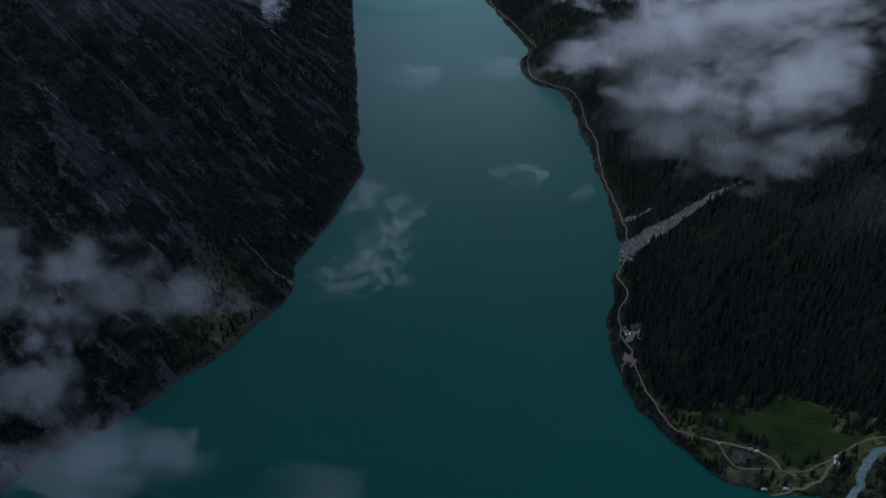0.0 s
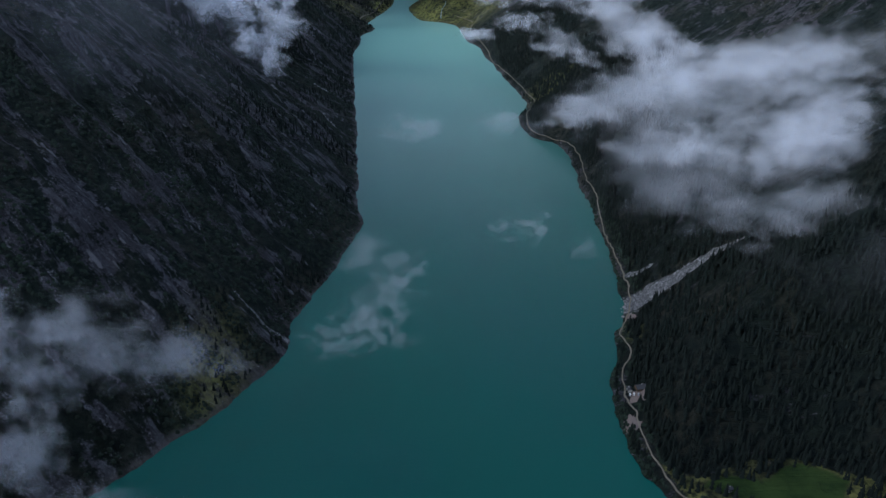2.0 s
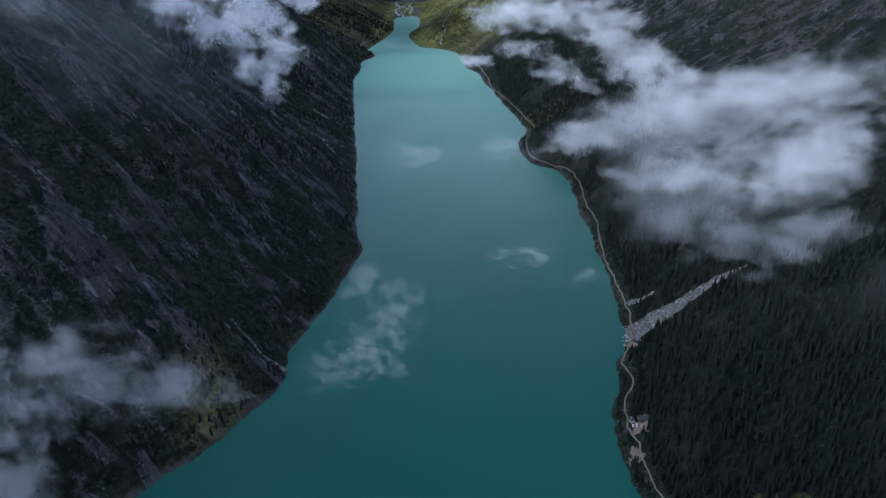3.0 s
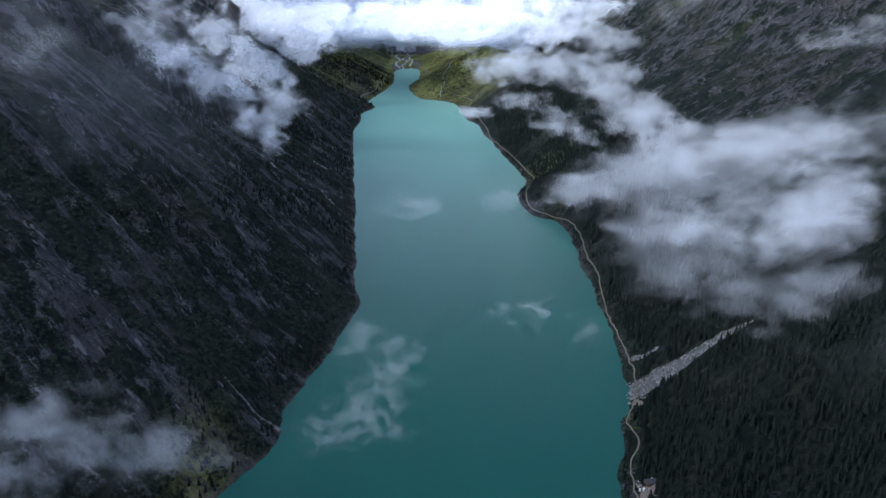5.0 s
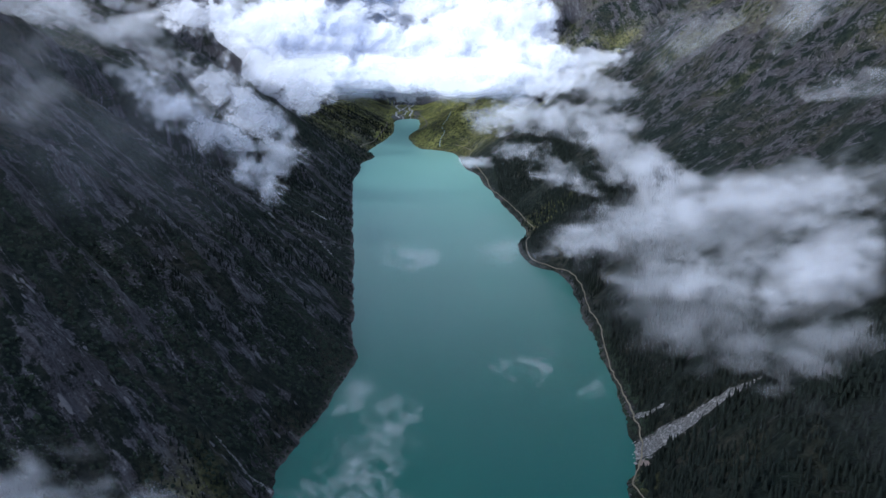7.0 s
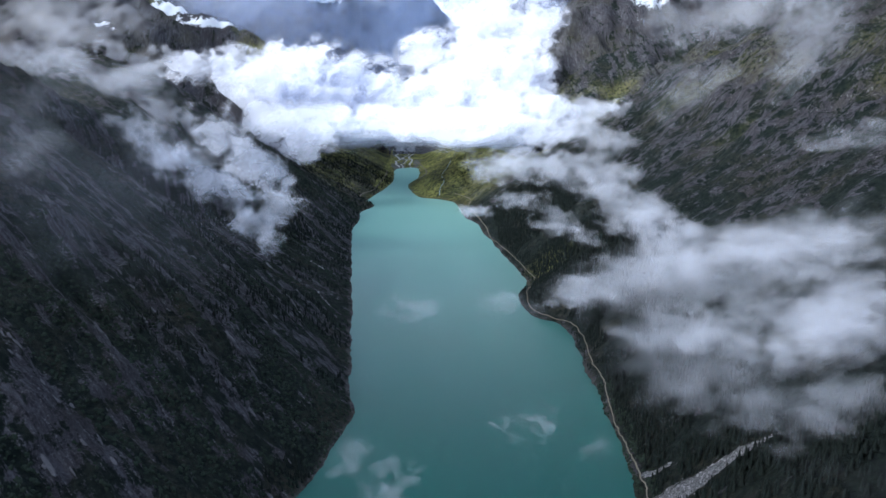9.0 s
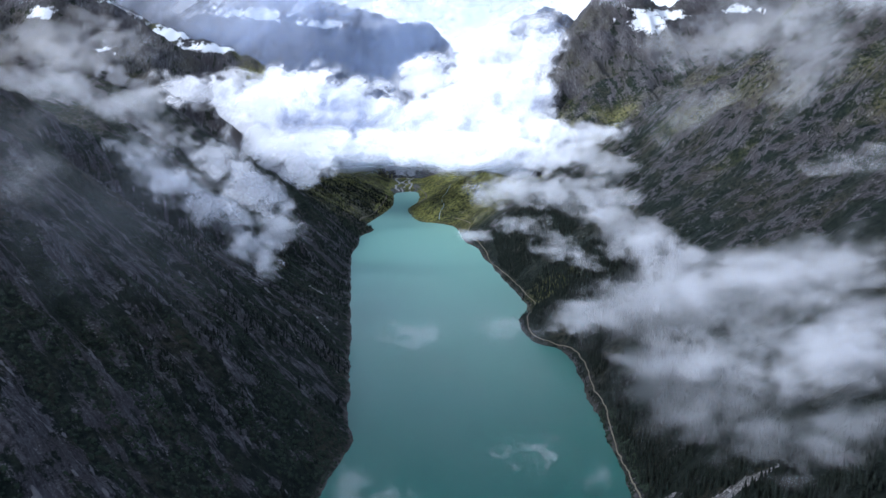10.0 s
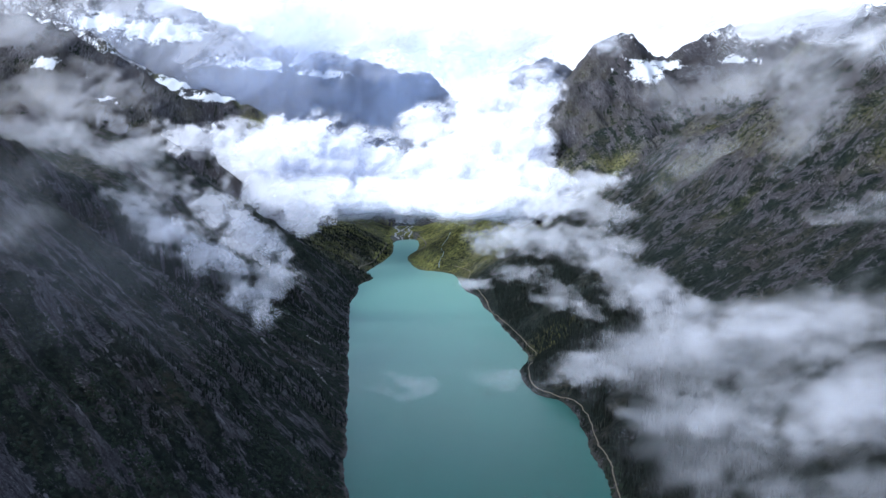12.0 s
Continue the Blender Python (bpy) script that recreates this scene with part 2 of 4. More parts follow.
def land_material():
    k = Nodes("mountain_ground")
    p = k.place()
    fall, down = k.attr("fall"), k.attr("down")
    high = k.math("MULTIPLY", k.split(p)[2], 0.012)
    streak = k.xyz(k.math("MULTIPLY", fall, 0.062), k.math("MULTIPLY", down, 0.009), high)
    s1 = k.noise(streak, 1.0, 7, 0.66, 0.8)
    s2 = k.noise(streak, 4.3, 6, 0.65, 0.5)
    g = k.noise(p, 0.11, 7, 0.66)
    fine = k.noise(p, 0.42, 6, 0.72)
    wide = k.noise(p, 0.010, 5, 0.6, 0.4)
    # scrub, heath and stone
    shrub = k.mix(k.step(g, 0.3, 0.7), (0.004, 0.008, 0.008), (0.014, 0.021, 0.016))
    heath = k.mix(fine, (0.022, 0.023, 0.017), (0.052, 0.048, 0.036))
    shrub = k.mix(k.math("MULTIPLY", k.step(wide, 0.44, 0.66), k.step(g, 0.35, 0.65)), shrub, heath)
    stone = k.mix(k.step(s2, 0.32, 0.68), (0.016, 0.016, 0.020), (0.080, 0.078, 0.091))
    stone = k.mix(k.step(fine, 0.50, 0.72), stone, (0.125, 0.121, 0.131))
    stone = k.mix(k.math("MULTIPLY", k.step(wide, 0.42, 0.62), 0.75), stone, k.mix(k.step(fine, 0.3, 0.7), (0.014, 0.013, 0.015), (0.062, 0.057, 0.060)))
    bare = k.math("ADD", k.math("MULTIPLY", k.math("SUBTRACT", s1, 0.18), 1.5), k.math("MULTIPLY", k.attr("rock"), 0.30))
    bare = k.math("ADD", bare, k.math("MULTIPLY", k.math("SUBTRACT", fine, 0.5), 0.36))
    bare = k.math("ADD", bare, k.math("MULTIPLY", k.math("SUBTRACT", g, 0.5), 0.45))
    bare = k.math("ADD", bare, k.math("MULTIPLY", k.math("SUBTRACT", k.noise(p, 0.03, 4, 0.6), 0.5), 1.4))
    bare = k.math("SUBTRACT", bare, k.math("MULTIPLY", k.attr("wood"), 0.25))
    soil = k.mix(k.step(bare, 0.55, 0.69), shrub, stone)
    # worn ledges that run down the fall line, broken up into blocks
    seam = k.noise(k.xyz(k.math("MULTIPLY", fall, 0.15), k.math("MULTIPLY", down, 0.03), high), 1.0, 6, 0.68, 0.9)
    seam = k.math("MULTIPLY", k.step(k.math("ADD", seam, k.math("MULTIPLY", k.math("SUBTRACT", fine, 0.5), 0.35)), 0.57, 0.69), k.step(bare, 0.42, 0.62))
    soil = k.mix(k.math("MULTIPLY", seam, k.math("SUBTRACT", 0.85, k.attr("wood"))), soil, k.mix(k.step(fine, 0.35, 0.7), (0.042, 0.041, 0.046), (0.23, 0.226, 0.236)))
    meadow = k.mix(k.step(k.math("ADD", k.math("MULTIPLY", g, 0.6), k.math("MULTIPLY", wide, 0.4)), 0.36, 0.62), (0.036, 0.055, 0.014), (0.34, 0.33, 0.095))
    soil = k.mix(k.math("MULTIPLY", k.attr("grass"), k.step(k.math("ADD", g, k.math("MULTIPLY", s2, 0.5)), 0.5, 0.85)), soil, meadow)
    lawn = k.mix(k.step(k.math("ADD", k.math("MULTIPLY", k.noise(p, 0.035, 4), 0.7), k.math("MULTIPLY", g, 0.3)), 0.36, 0.62), (0.020, 0.042, 0.010), (0.048, 0.080, 0.019))
    soil = k.mix(k.step(k.math("ADD", k.attr("lawn"), k.math("MULTIPLY", k.math("SUBTRACT", g, 0.5), 1.5)), 0.35, 0.7), soil, lawn)
    strand = k.mix(fine, (0.060, 0.052, 0.050), (0.17, 0.150, 0.145))
    soil = k.mix(k.math("MULTIPLY", k.attr("strand"), k.step(k.noise(p, 0.05, 4), 0.35, 0.6)), soil, strand)
    scree = k.mix(k.step(fine, 0.35, 0.7), (0.06, 0.059, 0.062), (0.25, 0.246, 0.25))
    soil = k.mix(k.step(k.math("ADD", k.attr("scree"), k.math("MULTIPLY", k.math("SUBTRACT", s2, 0.5), 1.1)), 0.42, 0.6), soil, scree)
    drift = k.math("ADD", k.math("MULTIPLY", k.math("SUBTRACT", s2, 0.5), 0.9), k.math("MULTIPLY", k.math("SUBTRACT", k.noise(p, 0.04, 6, 0.62), 0.5), 1.5))
    snow = k.step(k.math("ADD", k.attr("snow"), drift), 0.42, 0.74)
    soil = k.mix(snow, soil, (0.80, 0.83, 0.88))
    height = k.math("ADD", k.math("MULTIPLY", g, 2.6), k.math("ADD", k.math("MULTIPLY", s2, 4.0), k.math("MULTIPLY", fine, 1.3)))
    return k.done(k.bsdf(soil, 0.92, height, 1.9, 0.15))


LAND = land_material()


def water_material():
    k = Nodes("glacial_water")
    p = k.place()
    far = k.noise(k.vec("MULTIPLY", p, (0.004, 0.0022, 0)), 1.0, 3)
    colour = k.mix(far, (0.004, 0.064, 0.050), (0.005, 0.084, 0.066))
    swell = k.noise(k.vec("MULTIPLY", p, (0.10, 0.30, 0)), 1.0, 3, 0.6)
    ripple = k.math("ADD", k.noise(p, 0.5, 4, 0.6), k.math("MULTIPLY", swell, 0.8))
    # far water painted paler, in place of the bright cloud it reflects
    far_sheen = k.step(k.math("ADD", k.split(p)[1], k.math("MULTIPLY", far, 300.0)), 900, 3200)
    colour = k.mix(far_sheen, colour, (0.23, 0.44, 0.375))
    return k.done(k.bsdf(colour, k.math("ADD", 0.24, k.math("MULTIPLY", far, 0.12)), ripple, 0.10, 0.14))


WATER = water_material()

# ---------------------------------------------------------------- the land, one sheet
ys = [-900.0]
while ys[-1] < 4980:
    y = ys[-1]
    ys.append(y + (45 if y < 250 else max(2.6, 0.0036 * (y + 120)) if y < 3600 else 22))
ys = np.array(ys)
bear = np.concatenate([np.linspace(-1.9, -0.66, 34)[:-1], np.linspace(-0.66, 0.66, 520), np.linspace(0.66, 1.9, 34)[1:]])
span = np.maximum(ys, 250)[:, None] + 120
gx = bear[None, :] * span
wing = np.clip((np.abs(bear)[None, :] - 0.66) / 1.24, 0, 1)
gx = np.where(wing > 0, np.sign(bear)[None, :] * (0.66 * span + wing * (np.maximum(2300, 1.5 * span) - 0.66 * span)), gx)
gy = np.repeat(ys[:, None], len(bear), 1)
gz, d1, dn, fall, rock, west, flat = lie_of_land(gx, gy)
ground = sheet("ground", np.stack([gx, gy, gz], -1).reshape(-1, 3), grid_faces(*gx.shape), LAND)
tagged(ground, "steep rocky mountainsides with dark shrubs round a lake", "ground", kind="structure")
attribute(ground, "fall", fall)
attribute(ground, "down", dn * (1 + 1.6 * (1 - west) * smooth01(gz, 150, 300)))
attribute(ground, "rock", rock - 2.7 * west * fbm(fall / 22, dn / 200, 4) + 0.35 * (1 - west) * smooth01(gz, 190, 420) * smooth01(gy, 900, 1400))
far_green = smooth01(gy, 2350, 2900) * (0.45 + 0.55 * smooth01(fbm(gx / 90, gy / 90, 4), -0.15, 0.1)) * (1 - smooth01(gz, 240, 380))
far_green = far_green * np.where(gx < -250, 0.55, 1.15)
bank_green = np.exp(-(((gx + 222) / 26) ** 2 + ((gy - 625) / 55) ** 2))
cliff_green = 0.1 * (1 - west) * smooth01(gz, 200, 380) * smooth01(fbm(gx / 150, gy / 150, 4), -0.02, 0.18) * (gy > 1300)
knoll_green = np.exp(-(((gx - 235) / 45) ** 2 + ((gy - 1660) / 60) ** 2)) + np.exp(-(((gx - 203) / 9) ** 2 + ((gy - 712) / 16) ** 2))
near_green = np.where(flat & (gx < 420), 0.30 + 0.5 * smooth01(fbm(gx / 25, gy / 25, 4), -0.05, 0.15), 0)
attribute(ground, "grass", np.clip(np.maximum.reduce([0.7 * near_green, far_green, 0.45 * bank_green, cliff_green, 0.5 * knoll_green]), 0, 1))
lm, in_lawn = distance(gx, gy, rounded(LAWN, True, 3))
attribute(ground, "lawn", np.clip(0.5 + np.where(in_lawn, lm, -lm) / 14, 0, 1))
attribute(ground, "strand", (1 - smooth01(d1, 2.5, 9.0)) * np.maximum(west * 0.6, 0.45 * smooth01(gy, 760, 1000)))
attribute(ground, "wood", (1 - west) * (1 - smooth01(gz - 90 * (gy < 1200), 130, 260)) * smooth01(dn, 4, 20) * (1 - 0.6 * smooth01(gy, 1900, 2500)))
dg, in_delta = distance(gx, gy, rounded(DELTA, True, 3))
attribute(ground, "scree", np.maximum(SCREE_MASK(gx, gy), np.where(in_delta, 0.25 + 0.35 * smooth01(fbm(gx / 30, gy / 160, 4), -0.1, 0.1), 0)))
attribute(ground, "snow", np.zeros(gx.shape))

WX, WY = np.meshgrid(np.linspace(-420, 420, 40), np.linspace(60, 3560, 120))
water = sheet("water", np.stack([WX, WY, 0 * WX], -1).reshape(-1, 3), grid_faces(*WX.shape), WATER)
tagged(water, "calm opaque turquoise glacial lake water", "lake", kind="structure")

# ---------------------------------------------------------------- mountains behind


def mountain(label, crest, flank, seed, reach, snow_from=9999.0, snow_gain=0.0, green=0.0, step=14.0, rough=1.0, patches=(), bareness=0.9):
    """A mountain of its own: a crest line whose flanks fall away on both sides."""
    line = np.array(crest, float)
    lo, hi = line[:, :2].min(0) - reach, line[:, :2].max(0) + reach
    hi[1] = min(hi[1], 4985)
    xs, yy = np.arange(lo[0], hi[0], step), np.arange(lo[1], hi[1], step)
    x, y = np.meshgrid(xs, yy)
    wx = x + 60 * fbm(x / 170 + seed, y / 170, 4)
    wy = y + 60 * fbm(x / 170, y / 170 + seed + 5, 4)
    z = np.full(x.shape, -1e9)
    for a, b in zip(line[:-1], line[1:]):
        v = b[:2] - a[:2]
        s = np.clip(((wx - a[0]) * v[0] + (wy - a[1]) * v[1]) / (v @ v), 0, 1)
        r = np.hypot(wx - a[0] - s * v[0], wy - a[1] - s * v[1])
        z = np.maximum(z, a[2] + s * (b[2] - a[2]) - flank * r)
    top = line[:, 2].max()
    away = np.abs(np.interp(x, line[:, 0], line[:, 1]) - y) if line[0, 0] < line[-1, 0] else np.abs(np.interp(x, line[::-1, 0], line[::-1, 1]) - y)
    ribs = ridged(x / 120 + seed, away / 300 + 0.4 * seed, 4) - 0.55
    broken = fbm(x / 80 + seed, y / 80, 6, 0.55)
    crags = ridged(x / 70 + seed, y / 70, 4) - 0.55
    z = z + rough * (60 * ribs * smooth01(away, 0, 60) + 62 * broken + 34 * crags)
    dv, wet = distance(x, y, SHORE[::3])
    df, on_flat = distance(x, y, np.array(DELTA, float))
    dv = np.minimum(np.where(wet, 0, dv), np.where(on_flat, 0, df))
    z = np.minimum(z, 1.5 * dv - 260 + 3.0 * np.maximum(y - 3850, 0))
    ob = sheet("mountain", np.stack([x, y, z], -1).reshape(-1, 3), grid_faces(*x.shape), LAND)
    tagged(ob, label, "mountain", "mountains round the lake")
    attribute(ob, "fall", x + 0.2 * y)
    attribute(ob, "down", away)
    attribute(ob, "rock", 0.7 * ribs + 0.6 * broken + 0.5 * crags + bareness)
    snow = snow_gain * smooth01(z + 90 * broken - 50 * ribs, snow_from, snow_from + 220)
    for px, pz, rx, rz in patches:
        wob = 1.5 * fbm(x / 34 + seed, z / 26, 5)
        snow = np.maximum(snow, 1.3 - np.hypot((x - px) / rx + wob, (z - pz) / rz - wob) * 0.9)
    attribute(ob, "snow", snow)
    attribute(ob, "grass", green * smooth01(fbm(x / 120, y / 120 + seed, 4), -0.1, 0.15) * (1 - smooth01(z, top - 330, top - 120)))
    for other in ("strand", "wood", "lawn", "scree"):
        attribute(ob, other, np.zeros(x.shape))
    return ob


mountain("dark rocky mountain with small white snow patches under mist",
         [(-2100, 3050, 1100), (-1745, 3000, 975), (-1625, 3000, 925), (-1442, 3000, 880), (-1220, 3000, 758), (-1017, 3000, 632), (-812, 3000, 496), (-650, 3020, 380)],
         0.85, 2.0, 620, 800, 0.55, 0.06, patches=((-1365, 712, 52, 24), (-1164, 590, 22, 12), (-1118, 569, 10, 8), (-1086, 564, 8, 6)))
mountain("grey mountain ridge with a pale snowfield and grassy flank",
         [(-1900, 3650, 1020), (-1476, 3500, 880), (-1311, 3500, 775), (-1118, 3500, 690), (-948, 3500, 630), (-801, 3500, 581), (-654, 3500, 515), (-540, 3510, 380)],
         0.8, 5.5, 560, 600, 0.5, 0.6, patches=((-1190, 690, 170, 40), (-1000, 630, 120, 22)))
mountain("distant blue-grey glacier mountain streaked with snow",
         [(-2400, 4500, 1480), (-2036, 4450, 1380), (-1793, 4450, 1300), (-1489, 4450, 1200), (-1201, 4450, 1070), (-900, 4450, 980), (-689, 4450, 930), (-480, 4450, 880), (-300, 4450, 840), (-60, 4450, 800), (60, 4450, 660), (230, 4460, 420)],
         1.1, 9.0, 640, 780, 0.38, 0.0, step=12, rough=1.4,
         patches=((-1480, 1020, 260, 75), (-1000, 850, 240, 40), (-1800, 1060, 150, 60), (-620, 800, 150, 26)))
mountain("distant rocky peak with snow on its upper flank",
         [(-20, 4560, 430), (55, 4520, 530), (152, 4520, 645), (312, 4520, 770), (471, 4520, 860), (630, 4520, 915), (731, 4520, 760), (900, 4560, 640)],
         0.95, 13.0, 420, 760, 0.55, 0.3)
mountain("rounded grassy mountain shoulder of grey rock",
         [(330, 2960, 220), (454, 2930, 392), (576, 2930, 476), (699, 2930, 528), (843, 2930, 552), (1100, 2960, 640)],
         0.8, 17.0, 420, 9999, 0, 0.35, step=9, rough=0.8, bareness=0.45)
mountain("high rocky peaks with a white snowfield in a hollow",
         [(419, 3420, 375), (525, 3400, 540), (592, 3400, 735), (661, 3400, 850), (755, 3400, 890), (860, 3430, 800), (947, 3430, 800), (1065, 3400, 850), (1228, 3400, 915), (1462, 3380, 960), (1856, 3200, 1010)],
         0.95, 21.0, 620, 690, 0.46, 0.06, step=9, rough=1.2, patches=((815, 725, 95, 60), (915, 755, 80, 34), (1185, 770, 70, 20), (820, 690, 26, 12), (1420, 640, 16, 22)))

# ---------------------------------------------------------------- clouds


def cloud_material():
    k = Nodes("cloud_vapour")
    local = k.n.new("ShaderNodeTexCoord").outputs["Object"]
    info = k.n.new("ShaderNodeObjectInfo")
    tint = k.split(info.outputs["Color"])
    # noise coordinates, fitted to the camera's view of each cloud
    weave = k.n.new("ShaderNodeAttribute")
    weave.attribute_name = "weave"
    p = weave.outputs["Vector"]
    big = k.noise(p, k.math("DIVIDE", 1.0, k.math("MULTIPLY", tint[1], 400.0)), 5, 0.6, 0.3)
    bend = k.n.new("ShaderNodeTexNoise")
    bend.inputs["Scale"].default_value, bend.inputs["Detail"].default_value = 1.7, 1.0
    k.l.new(k.vec("ADD", local, k.vec("SCALE", (7.1, 3.3, 5.7), None, info.outputs["Random"])), bend.inputs["Vector"])
    warp = k.vec("SCALE", k.vec("SUBTRACT", bend.outputs["Color"], (0.5, 0.5, 0.5)), None, 1.5)
    r0 = k.vec("LENGTH", local)
    r = k.vec("LENGTH", k.vec("ADD", local, warp))
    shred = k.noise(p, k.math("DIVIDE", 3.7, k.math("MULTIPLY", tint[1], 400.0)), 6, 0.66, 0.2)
    v = k.math("MULTIPLY", k.math("SUBTRACT", big, 0.5), 5.2)
    v = k.math("ADD", v, k.math("MULTIPLY", k.math("SUBTRACT", shred, 0.5), 2.4))
    v = k.math("SUBTRACT", v, k.math("MULTIPLY", k.step(r, 0.25, 1.0), 1.5))
    v = k.math("ADD", v, k.math("ADD", k.math("MULTIPLY", k.math("SUBTRACT", tint[2], 0.5), 3.0), 0.35))
    rim = k.step(r0, 1.0, 0.75)
    thick = k.math("MULTIPLY", k.math("MULTIPLY", k.step(v, -0.15, 1.25), rim), tint[0])
    a = k.n.new("ShaderNodeBsdfDiffuse")
    b = k.n.new("ShaderNodeBsdfTranslucent")
    # blue aerial haze is put into the sheets' colour, by object alpha
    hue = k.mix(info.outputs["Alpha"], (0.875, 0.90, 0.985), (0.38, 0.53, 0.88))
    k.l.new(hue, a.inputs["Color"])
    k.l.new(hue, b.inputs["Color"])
    t = k.n.new("ShaderNodeBsdfTransparent")
    m1, m2 = k.n.new("ShaderNodeMixShader"), k.n.new("ShaderNodeMixShader")
    m1.inputs[0].default_value = 0.42
    k.l.new(a.outputs[0], m1.inputs[1])
    k.l.new(b.outputs[0], m1.inputs[2])
    k.l.new(thick, m2.inputs[0])
    k.l.new(t.outputs[0], m2.inputs[1])
    k.l.new(m1.outputs[0], m2.inputs[2])
    return k.done(m2.outputs[0])


VAPOUR = cloud_material()


def cloud(label, centre, size, layers, thick, grain=0.3, fill=0.5, turn=0.0, rise=0.0, blue=0.0):
    """A bank of vapour: layers of thinning droplets, densest in the middle. size: half length, half depth, half height."""
    verts, faces = [], []
    n = 11
    size = Vector((1.3 * size[0], 1.15 * size[1], 1.3 * size[2]))
    to_world = Euler((0, radians(-rise), radians(turn))).to_matrix()
    face = Vector((-0.32, -0.86, 0.40)).normalized()
    across = face.cross(Vector((0, 0, 1))).normalized()
    upward = across.cross(face)
    inner = to_world.transposed()
    reach, wide, high = ((Matrix.Diagonal(size) @ (inner @ w)).length for w in (face, across, upward))
    for i in range(layers):
        q = -1 + 2 * (i + 0.5) / layers
        r = math.sqrt(max(0.02, 1 - q * q)) * 1.15
        base = len(verts)
        for a in range(n):
            for b in range(n):
                u, w = (2 * a / (n - 1) - 1) * r, (2 * b / (n - 1) - 1) * r
                dent = q + 0.7 / layers * math.sin(3.1 * u + 2.3 * w + i)
                spot = inner @ (face * (dent * reach) + across * (u * wide) + upward * (w * high))
                verts.append((spot.x / size.x, spot.y / size.y, spot.z / size.z))
        for a in range(n - 1):
            for b in range(n - 1):
                k = base + a * n + b
                faces.append((k, k + n, k + n + 1, k + 1))
    ob = sheet("cloud", verts, faces, VAPOUR)
    ob.matrix_world = pose(*centre, 0, -rise, turn) @ Matrix.Diagonal((*size, 1))
    # vapour noise is stretched along the camera's line of sight, so layers agree
    sight_line = (Vector(centre) - Vector((0, 40, 460))).normalized()
    noise_coords = []
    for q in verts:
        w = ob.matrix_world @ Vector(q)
        w = w - sight_line * (0.92 * w.dot(sight_line))
        noise_coords += (w.x * 0.9, w.y * 0.9, w.z * 1.2)
    ob.data.attributes.new("weave", "FLOAT_VECTOR", "POINT").data.foreach_set("vector", noise_coords)
    ob.color = (thick, grain, fill, blue)
    return tagged(ob, label, "cloud", "clouds in the valley")


# head of the valley
cloud("thick white cloud bank filling the head of the valley", (-634, 2850, 343), (193, 110, 122), 8, 0.8, 0.3, 0.97)
cloud("thick white cloud bank filling the head of the valley", (-490, 2900, 392), (196, 110, 149), 8, 0.8, 0.3, 0.97)
cloud("thick white cloud bank filling the head of the valley", (-342, 2950, 328), (232, 110, 158), 8, 0.8, 0.3, 0.97)
cloud("thick white cloud bank filling the head of the valley", (-132, 2950, 286), (253, 110, 131), 8, 0.8, 0.3, 0.97)
cloud("thick white cloud bank filling the head of the valley", (78, 2900, 310), (228, 110, 149), 8, 0.8, 0.3, 0.97)
cloud("thick white cloud bank filling the head of the valley", (205, 2950, 360), (189, 110, 200), 8, 0.8, 0.3, 0.97)
cloud("thick white cloud bank filling the head of the valley", (285, 2700, 272), (164, 110, 106), 8, 0.8, 0.3, 0.97)
cloud("thick white cloud bank filling the head of the valley", (-352, 2700, 262), (251, 110, 62), 8, 0.8, 0.3, 0.97)
cloud("thick white cloud bank filling the head of the valley", (-42, 2650, 257), (265, 110, 53), 8, 0.8, 0.3, 0.97)
cloud("thick white cloud bank filling the head of the valley", (121, 2500, 254), (196, 110, 50), 8, 0.8, 0.3, 0.97)
cloud("bright white cloud tower between the peaks", (242, 3500, 564), (186, 110, 186), 9, 0.6, 0.32, 0.95)
cloud("bright white cloud tower between the peaks", (396, 3150, 575), (94, 70, 212), 9, 0.42, 0.25, 0.88)
cloud("bright white cloud tower between the peaks", (-6, 3500, 491), (175, 110, 112), 9, 0.6, 0.3, 0.93)
cloud("bright white cloud tower between the peaks", (315, 2900, 402), (103, 70, 103), 9, 0.5, 0.25, 0.9)
cloud("white cloud spilling over a ridge", (-647, 2600, 435), (156, 70, 77), 9, 0.36, 0.22, 0.8, rise=-12)
cloud("white cloud spilling over a ridge", (-812, 2600, 453), (174, 60, 66), 9, 0.28, 0.2, 0.76)
cloud("white cloud spilling over a ridge", (-551, 2480, 279), (132, 60, 97), 9, 0.3, 0.2, 0.78, rise=-35)
cloud("white cloud spilling over a ridge", (-424, 2500, 205), (107, 70, 64), 9, 0.3, 0.2, 0.78)
cloud("bright high cloud veiling the far summits", (-65, 4100, 1093), (948, 120, 215), 9, 0.6, 0.6, 0.97)
cloud("bright high cloud veiling the far summits", (-633, 4050, 1016), (483, 100, 171), 9, 0.45, 0.45, 0.88, rise=-8)
cloud("bright high cloud veiling the far summits", (414, 4000, 968), (365, 100, 155), 9, 0.5, 0.5, 0.9)
cloud("bright high cloud veiling the far summits", (-1229, 3900, 1179), (1140, 120, 190), 10, 0.4, 0.6, 0.9)
cloud("bright high cloud veiling the far summits", (-396, 3950, 948), (639, 90, 128), 9, 0.42, 0.4, 0.88)
cloud("bright high cloud veiling the far summits", (-35, 3950, 840), (209, 70, 112), 9, 0.3, 0.3, 0.84)
cloud("bright high cloud veiling the far summits", (-259, 3950, 785), (307, 70, 84), 8, 0.26, 0.25, 0.74)
cloud("bright high cloud veiling the far summits", (-1021, 4000, 927), (479, 80, 141), 8, 0.3, 0.3, 0.75)
